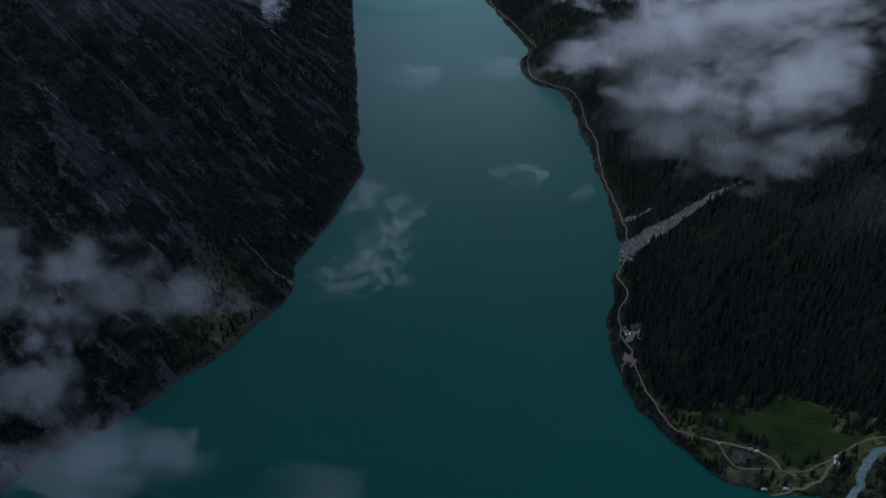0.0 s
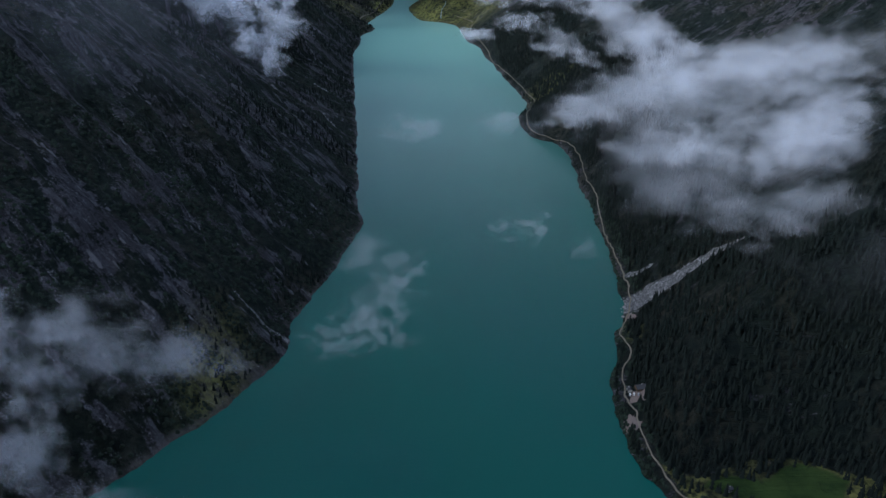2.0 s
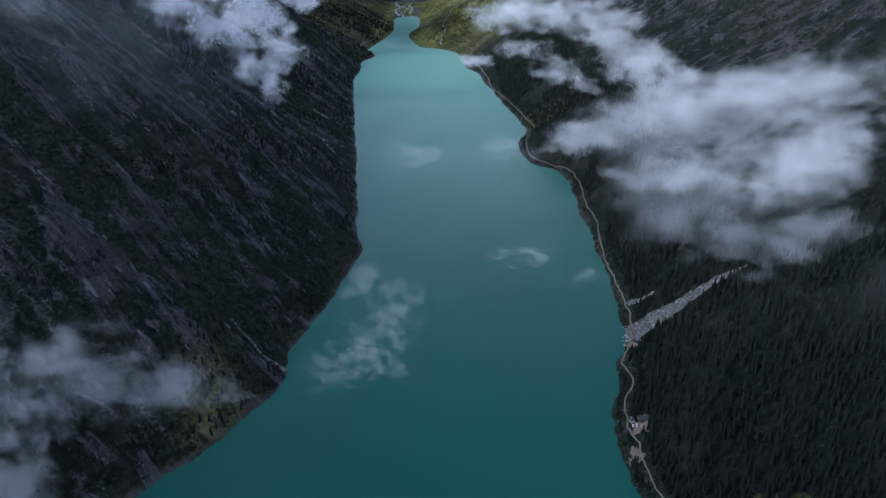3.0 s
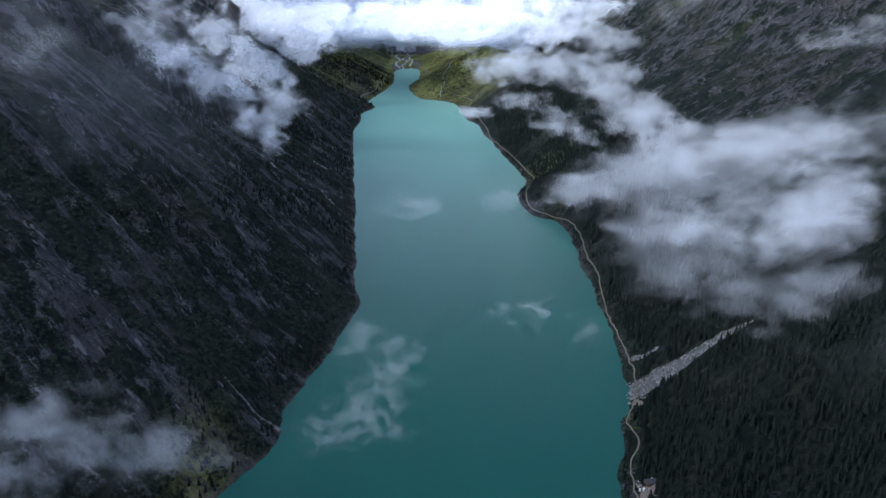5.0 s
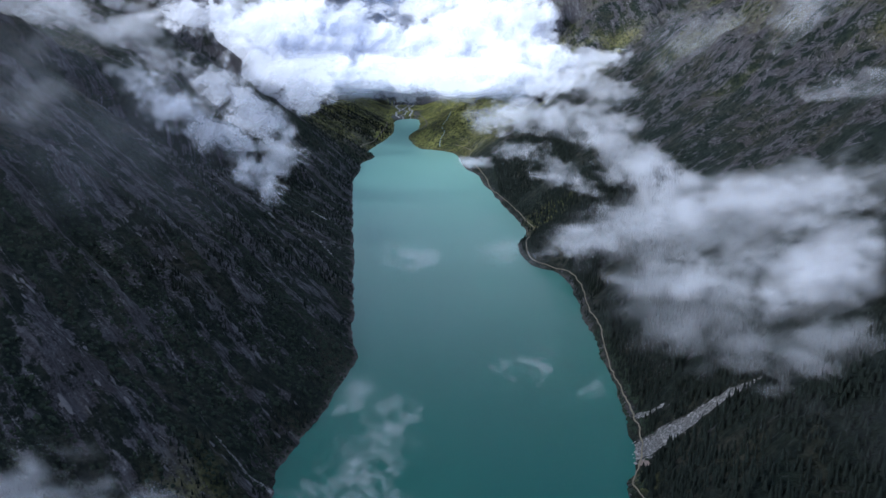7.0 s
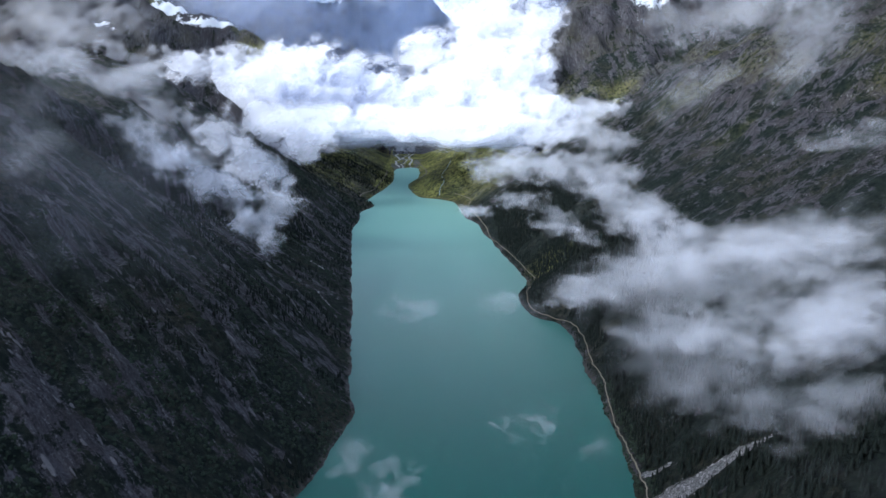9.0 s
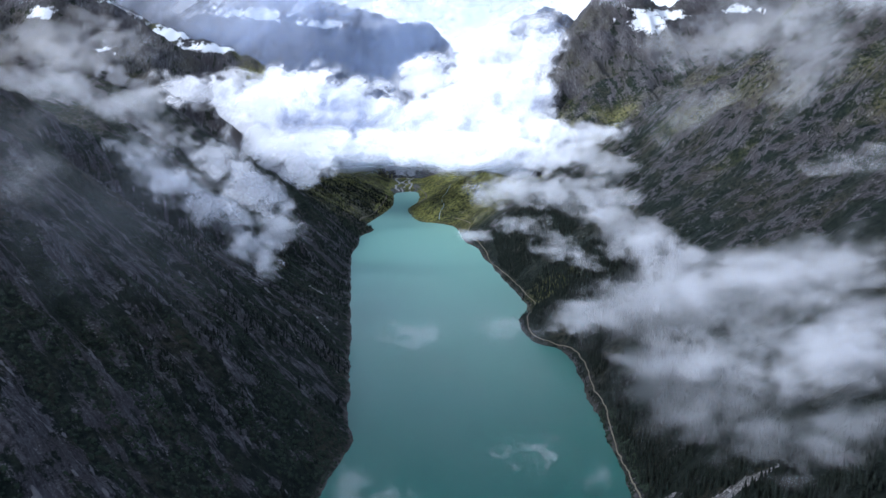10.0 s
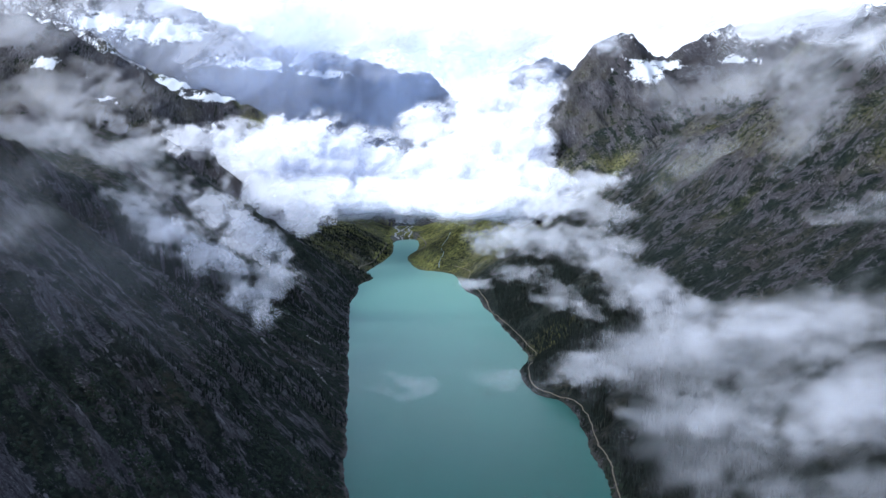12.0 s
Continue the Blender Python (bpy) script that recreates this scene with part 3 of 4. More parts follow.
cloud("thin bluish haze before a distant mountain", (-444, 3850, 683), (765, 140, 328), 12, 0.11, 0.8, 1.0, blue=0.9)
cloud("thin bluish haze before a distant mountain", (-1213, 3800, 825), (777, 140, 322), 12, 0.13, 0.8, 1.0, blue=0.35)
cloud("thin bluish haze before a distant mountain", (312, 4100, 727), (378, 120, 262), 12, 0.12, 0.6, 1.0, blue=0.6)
cloud("pale cloud hanging on the high peaks", (884, 3050, 935), (360, 90, 89), 9, 0.4, 0.4, 0.9)
cloud("pale cloud hanging on the high peaks", (600, 3100, 860), (130, 70, 97), 8, 0.22, 0.25, 0.8)
cloud("pale cloud hanging on the high peaks", (892, 2050, 764), (266, 80, 77), 10, 0.3, 0.4, 0.86)
cloud("pale cloud hanging on the high peaks", (881, 1700, 647), (92, 50, 46), 8, 0.16, 0.3, 0.8)
cloud("thin grey mist across a rock face", (783, 1850, 622), (165, 70, 89), 9, 0.055, 0.35, 0.84)
cloud("thin grey mist across a rock face", (736, 1650, 481), (85, 50, 125), 9, 0.05, 0.32, 0.84)
cloud("thin grey mist across a rock face", (766, 2300, 572), (192, 60, 80), 9, 0.06, 0.35, 0.84)
cloud("thin grey mist across a rock face", (588, 1200, 348), (98, 40, 24), 8, 0.06, 0.2, 0.74, rise=6)
cloud("thin grey mist across a rock face", (626, 1950, 379), (123, 60, 82), 8, 0.035, 0.35, 0.84)
# along the eastern bank
cloud("white cloud tongue reaching out from a saddle", (403, 2130, 339), (93, 45, 36), 9, 0.2, 0.2, 0.82, rise=8)
cloud("white cloud tongue reaching out from a saddle", (329, 2280, 261), (113, 55, 52), 9, 0.2, 0.22, 0.84, rise=6)
cloud("white cloud wisps strung along the mountainside", (160, 2280, 163), (90, 55, 52), 9, 0.14, 0.2, 0.78)
cloud("white cloud wisps strung along the mountainside", (267, 2050, 201), (109, 55, 50), 9, 0.14, 0.2, 0.8)
cloud("white cloud wisps strung along the mountainside", (349, 1770, 212), (106, 55, 50), 9, 0.145, 0.2, 0.8, rise=-14)
cloud("white cloud wisps strung along the mountainside", (404, 1950, 276), (76, 45, 58), 8, 0.13, 0.2, 0.75)
cloud("white cloud wisps strung along the mountainside", (345, 1450, 196), (86, 55, 51), 9, 0.13, 0.2, 0.78, rise=-26)
cloud("white cloud wisps strung along the mountainside", (360, 1290, 186), (76, 50, 47), 9, 0.15, 0.2, 0.78, rise=-22)
cloud("small grey wisp low on the mountainside", (196, 1850, 140), (79, 45, 32), 8, 0.11, 0.16, 0.68)
cloud("small grey wisp low on the mountainside", (264, 1500, 138), (64, 45, 28), 8, 0.13, 0.16, 0.7, rise=-14)
cloud("small grey wisp low on the mountainside", (237, 1640, 137), (52, 40, 28), 8, 0.09, 0.15, 0.68)
cloud("pale mist lying on the shore", (99, 2180, 57), (66, 40, 22), 8, 0.16, 0.14, 0.7)
cloud("grey-white cloud drifting along the mountainside", (220, 1250, 96), (70, 45, 30), 9, 0.105, 0.18, 0.76, rise=10)
cloud("grey-white cloud drifting along the mountainside", (288, 1150, 154), (88, 50, 40), 9, 0.1, 0.2, 0.77, rise=8)
cloud("grey-white cloud drifting along the mountainside", (361, 1050, 207), (115, 50, 43), 9, 0.1, 0.22, 0.77, rise=4)
cloud("grey-white cloud drifting along the mountainside", (429, 920, 250), (93, 50, 41), 9, 0.1, 0.22, 0.77)
cloud("grey-white cloud drifting along the mountainside", (299, 960, 131), (86, 45, 34), 9, 0.105, 0.2, 0.75, rise=-6)
cloud("grey-white cloud drifting along the mountainside", (350, 830, 175), (101, 45, 43), 9, 0.14, 0.22, 0.77, rise=4)
cloud("grey-white cloud drifting along the mountainside", (397, 780, 218), (68, 40, 47), 9, 0.13, 0.22, 0.77)
cloud("large grey-white cloud drifting along the mountainside", (430, 1060, 192), (330, 90, 66), 9, 0.08, 0.24, 0.82, turn=-28, rise=15)
cloud("large grey-white cloud drifting along the mountainside", (420, 850, 165), (270, 80, 70), 9, 0.08, 0.24, 0.82, turn=-5, rise=8)
cloud("thin bluish-grey cloud edge over dark forest", (358, 720, 137), (151, 45, 42), 9, 0.09, 0.2, 0.78, rise=-6)
cloud("thin bluish-grey cloud edge over dark forest", (376, 620, 112), (95, 40, 53), 9, 0.012, 0.2, 0.72)
# western slope
cloud("white cloud caught in a side gully", (-531, 1460, 326), (81, 32, 44), 8, 0.2, 0.17, 0.72, rise=-30)
cloud("white cloud caught in a side gully", (-494, 1465, 292), (86, 36, 45), 9, 0.26, 0.18, 0.76, rise=-34)
cloud("white cloud caught in a side gully", (-429, 1480, 249), (88, 40, 45), 9, 0.28, 0.18, 0.77, rise=-34)
cloud("white cloud caught in a side gully", (-364, 1480, 191), (64, 40, 44), 9, 0.26, 0.17, 0.75, rise=-44)
cloud("white cloud caught in a side gully", (-320, 1440, 147), (37, 28, 30), 8, 0.18, 0.14, 0.72, rise=-50)
cloud("grey mist drifting between two ridges", (-599, 1780, 342), (100, 50, 45), 9, 0.17, 0.2, 0.74, rise=-30)
cloud("grey mist drifting between two ridges", (-494, 1840, 274), (110, 55, 62), 9, 0.3, 0.2, 0.76, rise=-38)
cloud("grey mist drifting between two ridges", (-435, 1880, 196), (96, 55, 67), 9, 0.3, 0.2, 0.76, rise=-44)
cloud("grey mist drifting between two ridges", (-343, 1720, 157), (61, 45, 61), 9, 0.2, 0.18, 0.72, rise=-50)
cloud("white cloud streaming over a ridge", (-938, 1900, 475), (185, 60, 42), 9, 0.13, 0.25, 0.78, rise=-12)
cloud("white cloud streaming over a ridge", (-799, 2020, 429), (155, 50, 54), 9, 0.14, 0.25, 0.76, rise=-14)
cloud("white cloud streaming over a ridge", (-1262, 2700, 491), (324, 80, 69), 9, 0.24, 0.35, 0.82, rise=-6)
cloud("thin grey mist drifting over a dark ridge", (-554, 1120, 420), (82, 45, 56), 9, 0.022, 0.3, 0.82)
cloud("thin grey mist drifting over a dark ridge", (-478, 960, 355), (51, 35, 38), 8, 0.045, 0.25, 0.8)
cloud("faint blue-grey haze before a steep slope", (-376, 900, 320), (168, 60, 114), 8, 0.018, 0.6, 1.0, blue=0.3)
cloud("grey mist over a rocky mountain", (-1261, 2600, 580), (328, 70, 118), 10, 0.12, 0.4, 0.84)
cloud("pale mist on a high mountain", (-1404, 2700, 850), (224, 70, 112), 9, 0.14, 0.4, 0.85)
cloud("bluish mist clinging to the slope", (-300, 475, 143), (50, 34, 50), 10, 0.13, 0.15, 0.78)
cloud("bluish mist clinging to the slope", (-275, 535, 110), (66, 32, 42), 9, 0.085, 0.16, 0.76, rise=-10)
cloud("bluish mist clinging to the slope", (-227, 560, 76), (60, 30, 30), 9, 0.075, 0.14, 0.72)
cloud("bluish mist clinging to the slope", (-289, 420, 103), (48, 30, 36), 9, 0.13, 0.15, 0.76)
cloud("bluish mist over the lake shore", (-258, 375, 69), (69, 30, 31), 10, 0.15, 0.26, 0.8)
cloud("bluish mist over the lake shore", (-195, 390, 62), (47, 26, 22), 9, 0.09, 0.12, 0.7)
cloud("thin veil of mist over the lake", (-98, 380, 33), (52, 30, 12), 8, 0.05, 0.14, 0.7)
# over the lake
cloud("thin torn veil of mist over the lake", (-38, 650, 114), (35, 24, 33), 9, 0.05, 0.032, 0.62, rise=50)
cloud("thin torn veil of mist over the lake", (-60, 615, 97), (50, 26, 33), 9, 0.055, 0.032, 0.62, rise=38)
cloud("thin torn veil of mist over the lake", (-72, 590, 84), (54, 24, 26), 9, 0.065, 0.032, 0.64, rise=14)
cloud("thin torn veil of mist over the lake", (-103, 575, 85), (35, 22, 18), 9, 0.045, 0.032, 0.62)
cloud("thin torn veil of mist over the lake", (-76, 660, 130), (30, 22, 24), 9, 0.04, 0.05, 0.64, rise=30)
cloud("small wisp of mist over the lake", (97, 790, 96), (45, 28, 19), 10, 0.07, 0.034, 0.64, rise=-8)
cloud("small wisp of mist over the lake", (-48, 1300, 53), (61, 30, 26), 10, 0.075, 0.055, 0.66)
cloud("small wisp of mist over the lake", (95, 1250, 78), (55, 30, 25), 10, 0.05, 0.055, 0.64)
cloud("small wisp of mist over the lake", (162, 770, 84), (25, 24, 14), 9, 0.035, 0.06, 0.62, rise=20)

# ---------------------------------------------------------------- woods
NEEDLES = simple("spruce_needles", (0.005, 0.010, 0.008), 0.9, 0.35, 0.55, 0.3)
SCRUB = simple("dwarf_pine", (0.014, 0.024, 0.015), 0.9, 0.2, 0.5, 0.3)
BARK = simple("bark", (0.06, 0.045, 0.035), 0.9, 2.0, 0.3)


def height_at(x, y):
    return lie_of_land(np.atleast_1d(np.asarray(x, float)), np.atleast_1d(np.asarray(y, float)))[0]


def spruce_shape(tiers=3, sides=6, seed=0):
    """Points and faces of a spruce crown one unit high: ragged skirts that narrow to a tip."""
    r = np.random.default_rng(seed)
    v, f = [], []
    for t in range(tiers):
        z0, z1 = 0.08 + 0.27 * t, min(1.0, 0.50 + 0.27 * t)
        rad = 0.20 * (1 - 0.27 * t)
        base = len(v)
        for s in range(sides):
            a = 2 * math.pi * (s + 0.5 * t) / sides
            q = rad * r.uniform(0.72, 1.18)
            v.append((q * math.cos(a), q * math.sin(a), z0 + r.uniform(-0.03, 0.04)))
        v.append((r.uniform(-0.01, 0.01), r.uniform(-0.01, 0.01), z1))
        f += [(base + s, base + (s + 1) % sides, base + sides) for s in range(sides)]
    return np.array(v), np.array(f)


def bush_shape(seed=0):
    r = np.random.default_rng(seed)
    v = [(math.cos(a) * r.uniform(0.7, 1.2), math.sin(a) * r.uniform(0.7, 1.2), -0.2) for a in np.arange(5) * 1.2566]
    v += [(0.6 * math.cos(a + 0.6) * r.uniform(0.6, 1.2), 0.6 * math.sin(a + 0.6) * r.uniform(0.6, 1.2), r.uniform(0.45, 0.7)) for a in np.arange(5) * 1.2566]
    v.append((0, 0, 0.85))
    f = []
    for i in range(5):
        j = (i + 1) % 5
        f += [(i, j, 5 + i), (j, 5 + j, 5 + i), (5 + i, 5 + j, 10)]
    return np.array(v), np.array(f)


def many(name, shapes, x, y, z, tall, wide, material, seed=1):
    """One mesh of very many plants or stones."""
    r = np.random.default_rng(seed)
    kind = r.integers(0, len(shapes), len(x))
    turn = r.uniform(0, 2 * math.pi, len(x))
    vs, fs, base = [], [], 0
    for i, (sv, sf) in enumerate(shapes):
        pick = np.flatnonzero(kind == i)
        c, s = np.cos(turn[pick])[:, None], np.sin(turn[pick])[:, None]
        px = (sv[:, 0] * c - sv[:, 1] * s) * wide[pick, None] + x[pick, None]
        py = (sv[:, 0] * s + sv[:, 1] * c) * wide[pick, None] + y[pick, None]
        pz = sv[:, 2] * tall[pick, None] + z[pick, None]
        vs.append(np.stack([px, py, pz], -1).reshape(-1, 3))
        fs.append((sf[None] + (np.arange(len(pick)) * len(sv))[:, None, None]).reshape(-1, 3) + base)
        base += len(pick) * len(sv)
    return sheet(name, np.concatenate(vs), np.concatenate(fs), material, smooth=False)


SPRUCES = [spruce_shape(3, 6, s) for s in range(5)]
BUSHES = [bush_shape(s) for s in range(5)]
ROADLINE = rounded(ROAD, False, 5)
LOOP = rounded([(220, 456), (236, 452), (251, 446), (259, 438), (262, 427)], False, 5)
LOWER = rounded([(217, 411), (233, 408), (263, 409), (287, 415), (299, 426), (308, 436)], False, 5)
RIVER = rounded([(520, 452), (420, 450), (356, 445), (339, 437), (326, 423), (316, 409), (306, 399), (298, 390)], False, 5)
CLEAR = [(ROADLINE, 5.0), (LOOP, 4.0), (LOWER, 4.0), (RIVER, 8.0)]
LOTS = [(183, 598, 12), (176, 566, 8), (240, 438, 16), (214, 745, 8)]


def free(x, y, slack=0.0):
    """Where nothing else stands: off the roads, the river, the yards, the lawn and the scree."""
    ok = np.ones(x.shape, bool)
    for line, far in CLEAR:
        ok &= distance(x, y, line, closed=False)[0] > far + slack
    for ax, ay, r in LOTS:
        ok &= np.hypot(x - ax, y - ay) > r
    lawn, inside = distance(x, y, rounded(LAWN, True, 3))
    ok &= ~(inside & (lawn > 1.5))
    return ok & (SCREE_MASK(x, y) < 0.42)


def scatter(n, x0, x1, y0, y1, seed):
    r = np.random.default_rng(seed)
    return r.uniform(x0, x1, n), r.uniform(y0, y1, n), r


# dark spruce forest on the eastern slope
fx, fy, r = scatter(52000, 150, 900, 380, 2300, 3)
keep = (fx < 0.62 * fy + 160)
fx, fy = fx[keep], fy[keep]
fz, fd1, fdn, _, frock, fwest, _ = lie_of_land(fx, fy)
patch = fbm(fx / 70, fy / 70, 4)
keep = (fd1 > 2.5) & (fwest < 0.3) & (fz < np.where(fy < 1200, 300, 150) + 140 * patch) & free(fx, fy) & (patch > -0.17 + 0.2 * smooth01(fz, 120, 320) + 0.12 * smooth01(fy, 1300, 2000))
fx, fy, fz, fd1 = fx[keep], fy[keep], fz[keep], fd1[keep]
tall = np.random.default_rng(4).uniform(7.5, 14.5, len(fx)) * (0.55 + 0.45 * smooth01(fd1, 2, 20)) * (1 - 0.72 * smooth01(fz, 80, 130) * smooth01(fy, 700, 800) * (1 - smooth01(fy, 1250, 1400)))
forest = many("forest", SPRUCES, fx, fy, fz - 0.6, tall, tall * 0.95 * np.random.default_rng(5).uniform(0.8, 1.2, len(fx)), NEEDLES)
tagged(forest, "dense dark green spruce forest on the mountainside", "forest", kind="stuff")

# thinner wood and scrub on the western slope
fx, fy, r = scatter(60000, -800, -110, 430, 2500, 8)
keep = fx > -0.62 * fy - 170
fx, fy = fx[keep], fy[keep]
fz, fd1, fdn, ffall, frock, fwest, _ = lie_of_land(fx, fy)
patch = fbm(ffall / 22, fdn / 200, 4)
keep = (fd1 > 3) & (fwest > 0.7) & (fz < 420) & (1.25 * patch + 0.05 * fbm(fx / 9, fy / 9, 2) > 0.02 + 0.10 * smooth01(fz, 60, 330)) & (SCREE_MASK(fx, fy) < 0.4)
fx, fy, fz = fx[keep], fy[keep], fz[keep]
size = np.random.default_rng(9).uniform(1.2, 3.2, len(fx))
scrub = many("scrub", BUSHES, fx, fy, fz, size * 0.9, size, SCRUB)
tagged(scrub, "dark dwarf pine and alder scrub between rock ribs", "scrub", kind="stuff")

fx, fy, r = scatter(16000, -560, -110, 430, 3300, 18)
fz, fd1, fdn, ffall, frock, fwest, _ = lie_of_land(fx, fy)
patch = fbm(fx / 60, fy / 60, 4)
keep = (fd1 > 3) & (fwest > 0.7) & (fz < 230) & (patch > 0.04 - 0.10 * smooth01(fy, 1400, 2000)) & (SCREE_MASK(fx, fy) < 0.4) & (fx > -0.4 * fy)
fx, fy, fz = fx[keep], fy[keep], fz[keep]
tall = np.random.default_rng(19).uniform(5, 11, len(fx))
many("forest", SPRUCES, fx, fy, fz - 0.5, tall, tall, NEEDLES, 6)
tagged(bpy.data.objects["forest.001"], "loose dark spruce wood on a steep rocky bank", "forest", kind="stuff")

# bushes along the eastern shore
fx, fy, r = scatter(26000, 150, 330, 400, 1100, 38)
fz, fd1, *_, fflat = lie_of_land(fx, fy)
keep = (~fflat | (fbm(fx / 9 + 3, fy / 9, 3) > 0.10)) & (fd1 > 0.6) & (fd1 < 22) & free(fx, fy, -1.8) & (fbm(fx / 12, fy / 12, 3) > -0.12)
fx, fy, fz = fx[keep], fy[keep], fz[keep]
size = np.random.default_rng(39).uniform(0.9, 2.4, len(fx))
bushes = many("bushes", BUSHES, fx, fy, fz, size * 1.1, size, SCRUB, 40)
tagged(bushes, "dark green bushes crowding the lake shore", "bushes", kind="stuff")

# boulders on the chutes and along the strand
BOULDER = simple("pale_boulder", (0.25, 0.245, 0.25), 0.9, 0.6, 0.35, 0.2)
fx, fy, r = scatter(60000, -340, 400, 690, 1680, 28)
keep = (SCREE_MASK(fx, fy) + r.normal(0, 0.08, len(fx)) > 0.5)
fx, fy = fx[keep][:5200], fy[keep][:5200]
size = np.random.default_rng(29).gamma(2.0, 0.28, len(fx)) + 0.35
scree = many("scree", BUSHES, fx, fy, height_at(fx, fy) + 0.05, size * 0.9, size, BOULDER)
tagged(scree, "chutes of pale grey boulders down to the shore", "boulders", kind="stuff")


# ---------------------------------------------------------------- single spruces by the shore road
def spruce(at, tall, seed):
    tree = new("spruce")
    bm = bmesh.new()
    bmesh.ops.create_cone(bm, cap_ends=True, segments=7, radius1=0.035, radius2=0.012, depth=0.6, matrix=Matrix.Translation((0, 0, 0.26)))
    part("trunk", bm, BARK, tree)
    v, f = [], []
    g = np.random.default_rng(seed)
    for t in range(6):
        z0, z1, rad = 0.1 + 0.135 * t, min(1.0, 0.36 + 0.135 * t), 0.2 * (1 - 0.145 * t)
        base = len(v)
        for s in range(18):
            a = 2 * math.pi * (s + 0.5 * t) / 18
            q = rad * (g.uniform(0.85, 1.2) if s % 2 else g.uniform(0.5, 0.7))
            v.append((q * math.cos(a), q * math.sin(a), z0 + (-0.03 if s % 2 else 0.03) + g.uniform(-0.015, 0.015)))
        v.append((0, 0, z1))
        f += [(base + s, base + (s + 1) % 18, base + 18) for s in range(18)]
    me = bpy.data.meshes.new("crown")
    me.from_pydata([tuple(p) for p in v], [], [tuple(q) for q in f])
    me.materials.append(NEEDLES)
    crown = new("crown", me)
    crown.parent = tree
    tree.matrix_world = pose(*at) @ Matrix.Diagonal((tall, tall, tall, 1))
    return tagged(tree, "slender dark green spruce beside the gravel road", "tree", "spruces by the shore road")


tx, ty, r = scatter(4200, 150, 330, 400, 800, 33)
tz, td1, *_, tflat = lie_of_land(tx, ty)
keep = ~tflat & (td1 > 2.5) & (td1 < 26) & free(tx, ty, 0.5)
tx, ty, tz = tx[keep][:230], ty[keep][:230], tz[keep][:230]
models = [spruce((float(tx[i]), float(ty[i]), float(tz[i]) - 0.3), 8.0 + i % 4, 50 + i) for i in range(5)]
for i in range(5, len(tx)):
    h = float(r.uniform(5.5, 11))
    copy_thing(models[i % 5], pose(float(tx[i]), float(ty[i]), float(tz[i]) - 0.3, 0, 0, float(r.uniform(0, 360))) @ Matrix.Diagonal((h / (8.0 + i % 5 % 4),) * 3 + (1,)))

# ---------------------------------------------------------------- roads, river, gravel
GRAVEL = simple("pale_gravel_road", (0.165, 0.143, 0.108), 0.95, 0.9, 0.2, 0.05)
SAND = simple("river_gravel", (0.52, 0.51, 0.50), 0.95, 0.25, 0.3, 0.2)


def white_water():
    k = Nodes("river_water")
    p = k.place()
    foam = k.step(k.noise(p, 0.9, 6, 0.7, 0.5), 0.44, 0.66)
    return k.done(k.bsdf(k.mix(foam, (0.08, 0.16, 0.17), (0.50, 0.54, 0.56)), 0.3, foam, 0.3, 0.5))


RAPIDS = white_water()


def ribbon(name, line, width, material, label, category, lift=0.45, vary=0.3, seed=0, stray=5.0):
    """A band laid on the land along a line."""
    line = rounded(line, False, 3)
    wander = np.stack([fbm(line[:, 0] / 14 + seed, line[:, 1] / 14, 3), fbm(line[:, 0] / 14, line[:, 1] / 14 + seed + 9, 3)], 1)
    line = line + wander * stray
    t = np.gradient(line, axis=0)
    t = t / np.linalg.norm(t, axis=1)[:, None]
    side = np.stack([t[:, 1], -t[:, 0]], 1)
    s = np.arange(len(line))
    w = width * (1 + vary * 2 * fbm(s / 5.0 + seed, s * 0 + seed, 3))
    cols = np.array([-0.5, -0.25, 0, 0.25, 0.5])
    p = line[:, None, :] + side[:, None, :] * (cols[None, :] * w[:, None])[..., None]
    z = lie_of_land(p[..., 0], p[..., 1])[0]
    mid = z.max(1)
    kern = np.ones(5) / 5
    mid = np.convolve(np.pad(mid, 2, mode="edge"), kern, "valid")
    z = np.maximum(mid[:, None], z) + lift - np.abs(cols)[None, :] * 0.3
    ob = sheet(name, np.concatenate([p, z[..., None]], -1).reshape(-1, 3), grid_faces(*z.shape), material)
    solid = ob.modifiers.new("thickness", "SOLIDIFY")
    solid.thickness, solid.offset = 1.2, -1
    return tagged(ob, label, category, kind="structure")


ribbon("road", ROADLINE, 1.5, GRAVEL, "pale gravel road winding along the lake shore", "road")
ribbon("road", LOOP, 2.4, GRAVEL, "pale gravel lane round a small car park", "road")
ribbon("road", LOWER, 2.2, GRAVEL, "pale gravel track along the lake end", "road")
ribbon("road", [(-232, 3300), (-226, 3150), (-232, 2998), (-249, 2809), (-275, 2711), (-279, 2620)], 5, GRAVEL, "pale gravel track on the far bank", "road", 1.0)
ribbon("road", [(-120, 3640), (-76, 3409), (-62, 3198), (-88, 3040)], 6, GRAVEL, "pale gravel track on the far bank", "road", 1.0)
ribbon("road", [(48, 2672), (95, 2560), (86, 2430), (112, 2290), (126, 2180), (129, 2093)], 2.2, GRAVEL, "pale gravel road winding along the lake shore", "road", 0.8)
ribbon("stream", [(-8, 2690), (-2, 2730), (10, 2765), (2, 2810), (14, 2860), (34, 2930), (30, 2990), (52, 3080), (70, 3200)], 2.6, RAPIDS, "white mountain stream falling to the lake", "stream", 1.0, 0.8, 3, 16.0)
ribbon("river", RIVER, 6.2, RAPIDS, "foaming pale river running into the lake", "river", 0.5, 0.25)
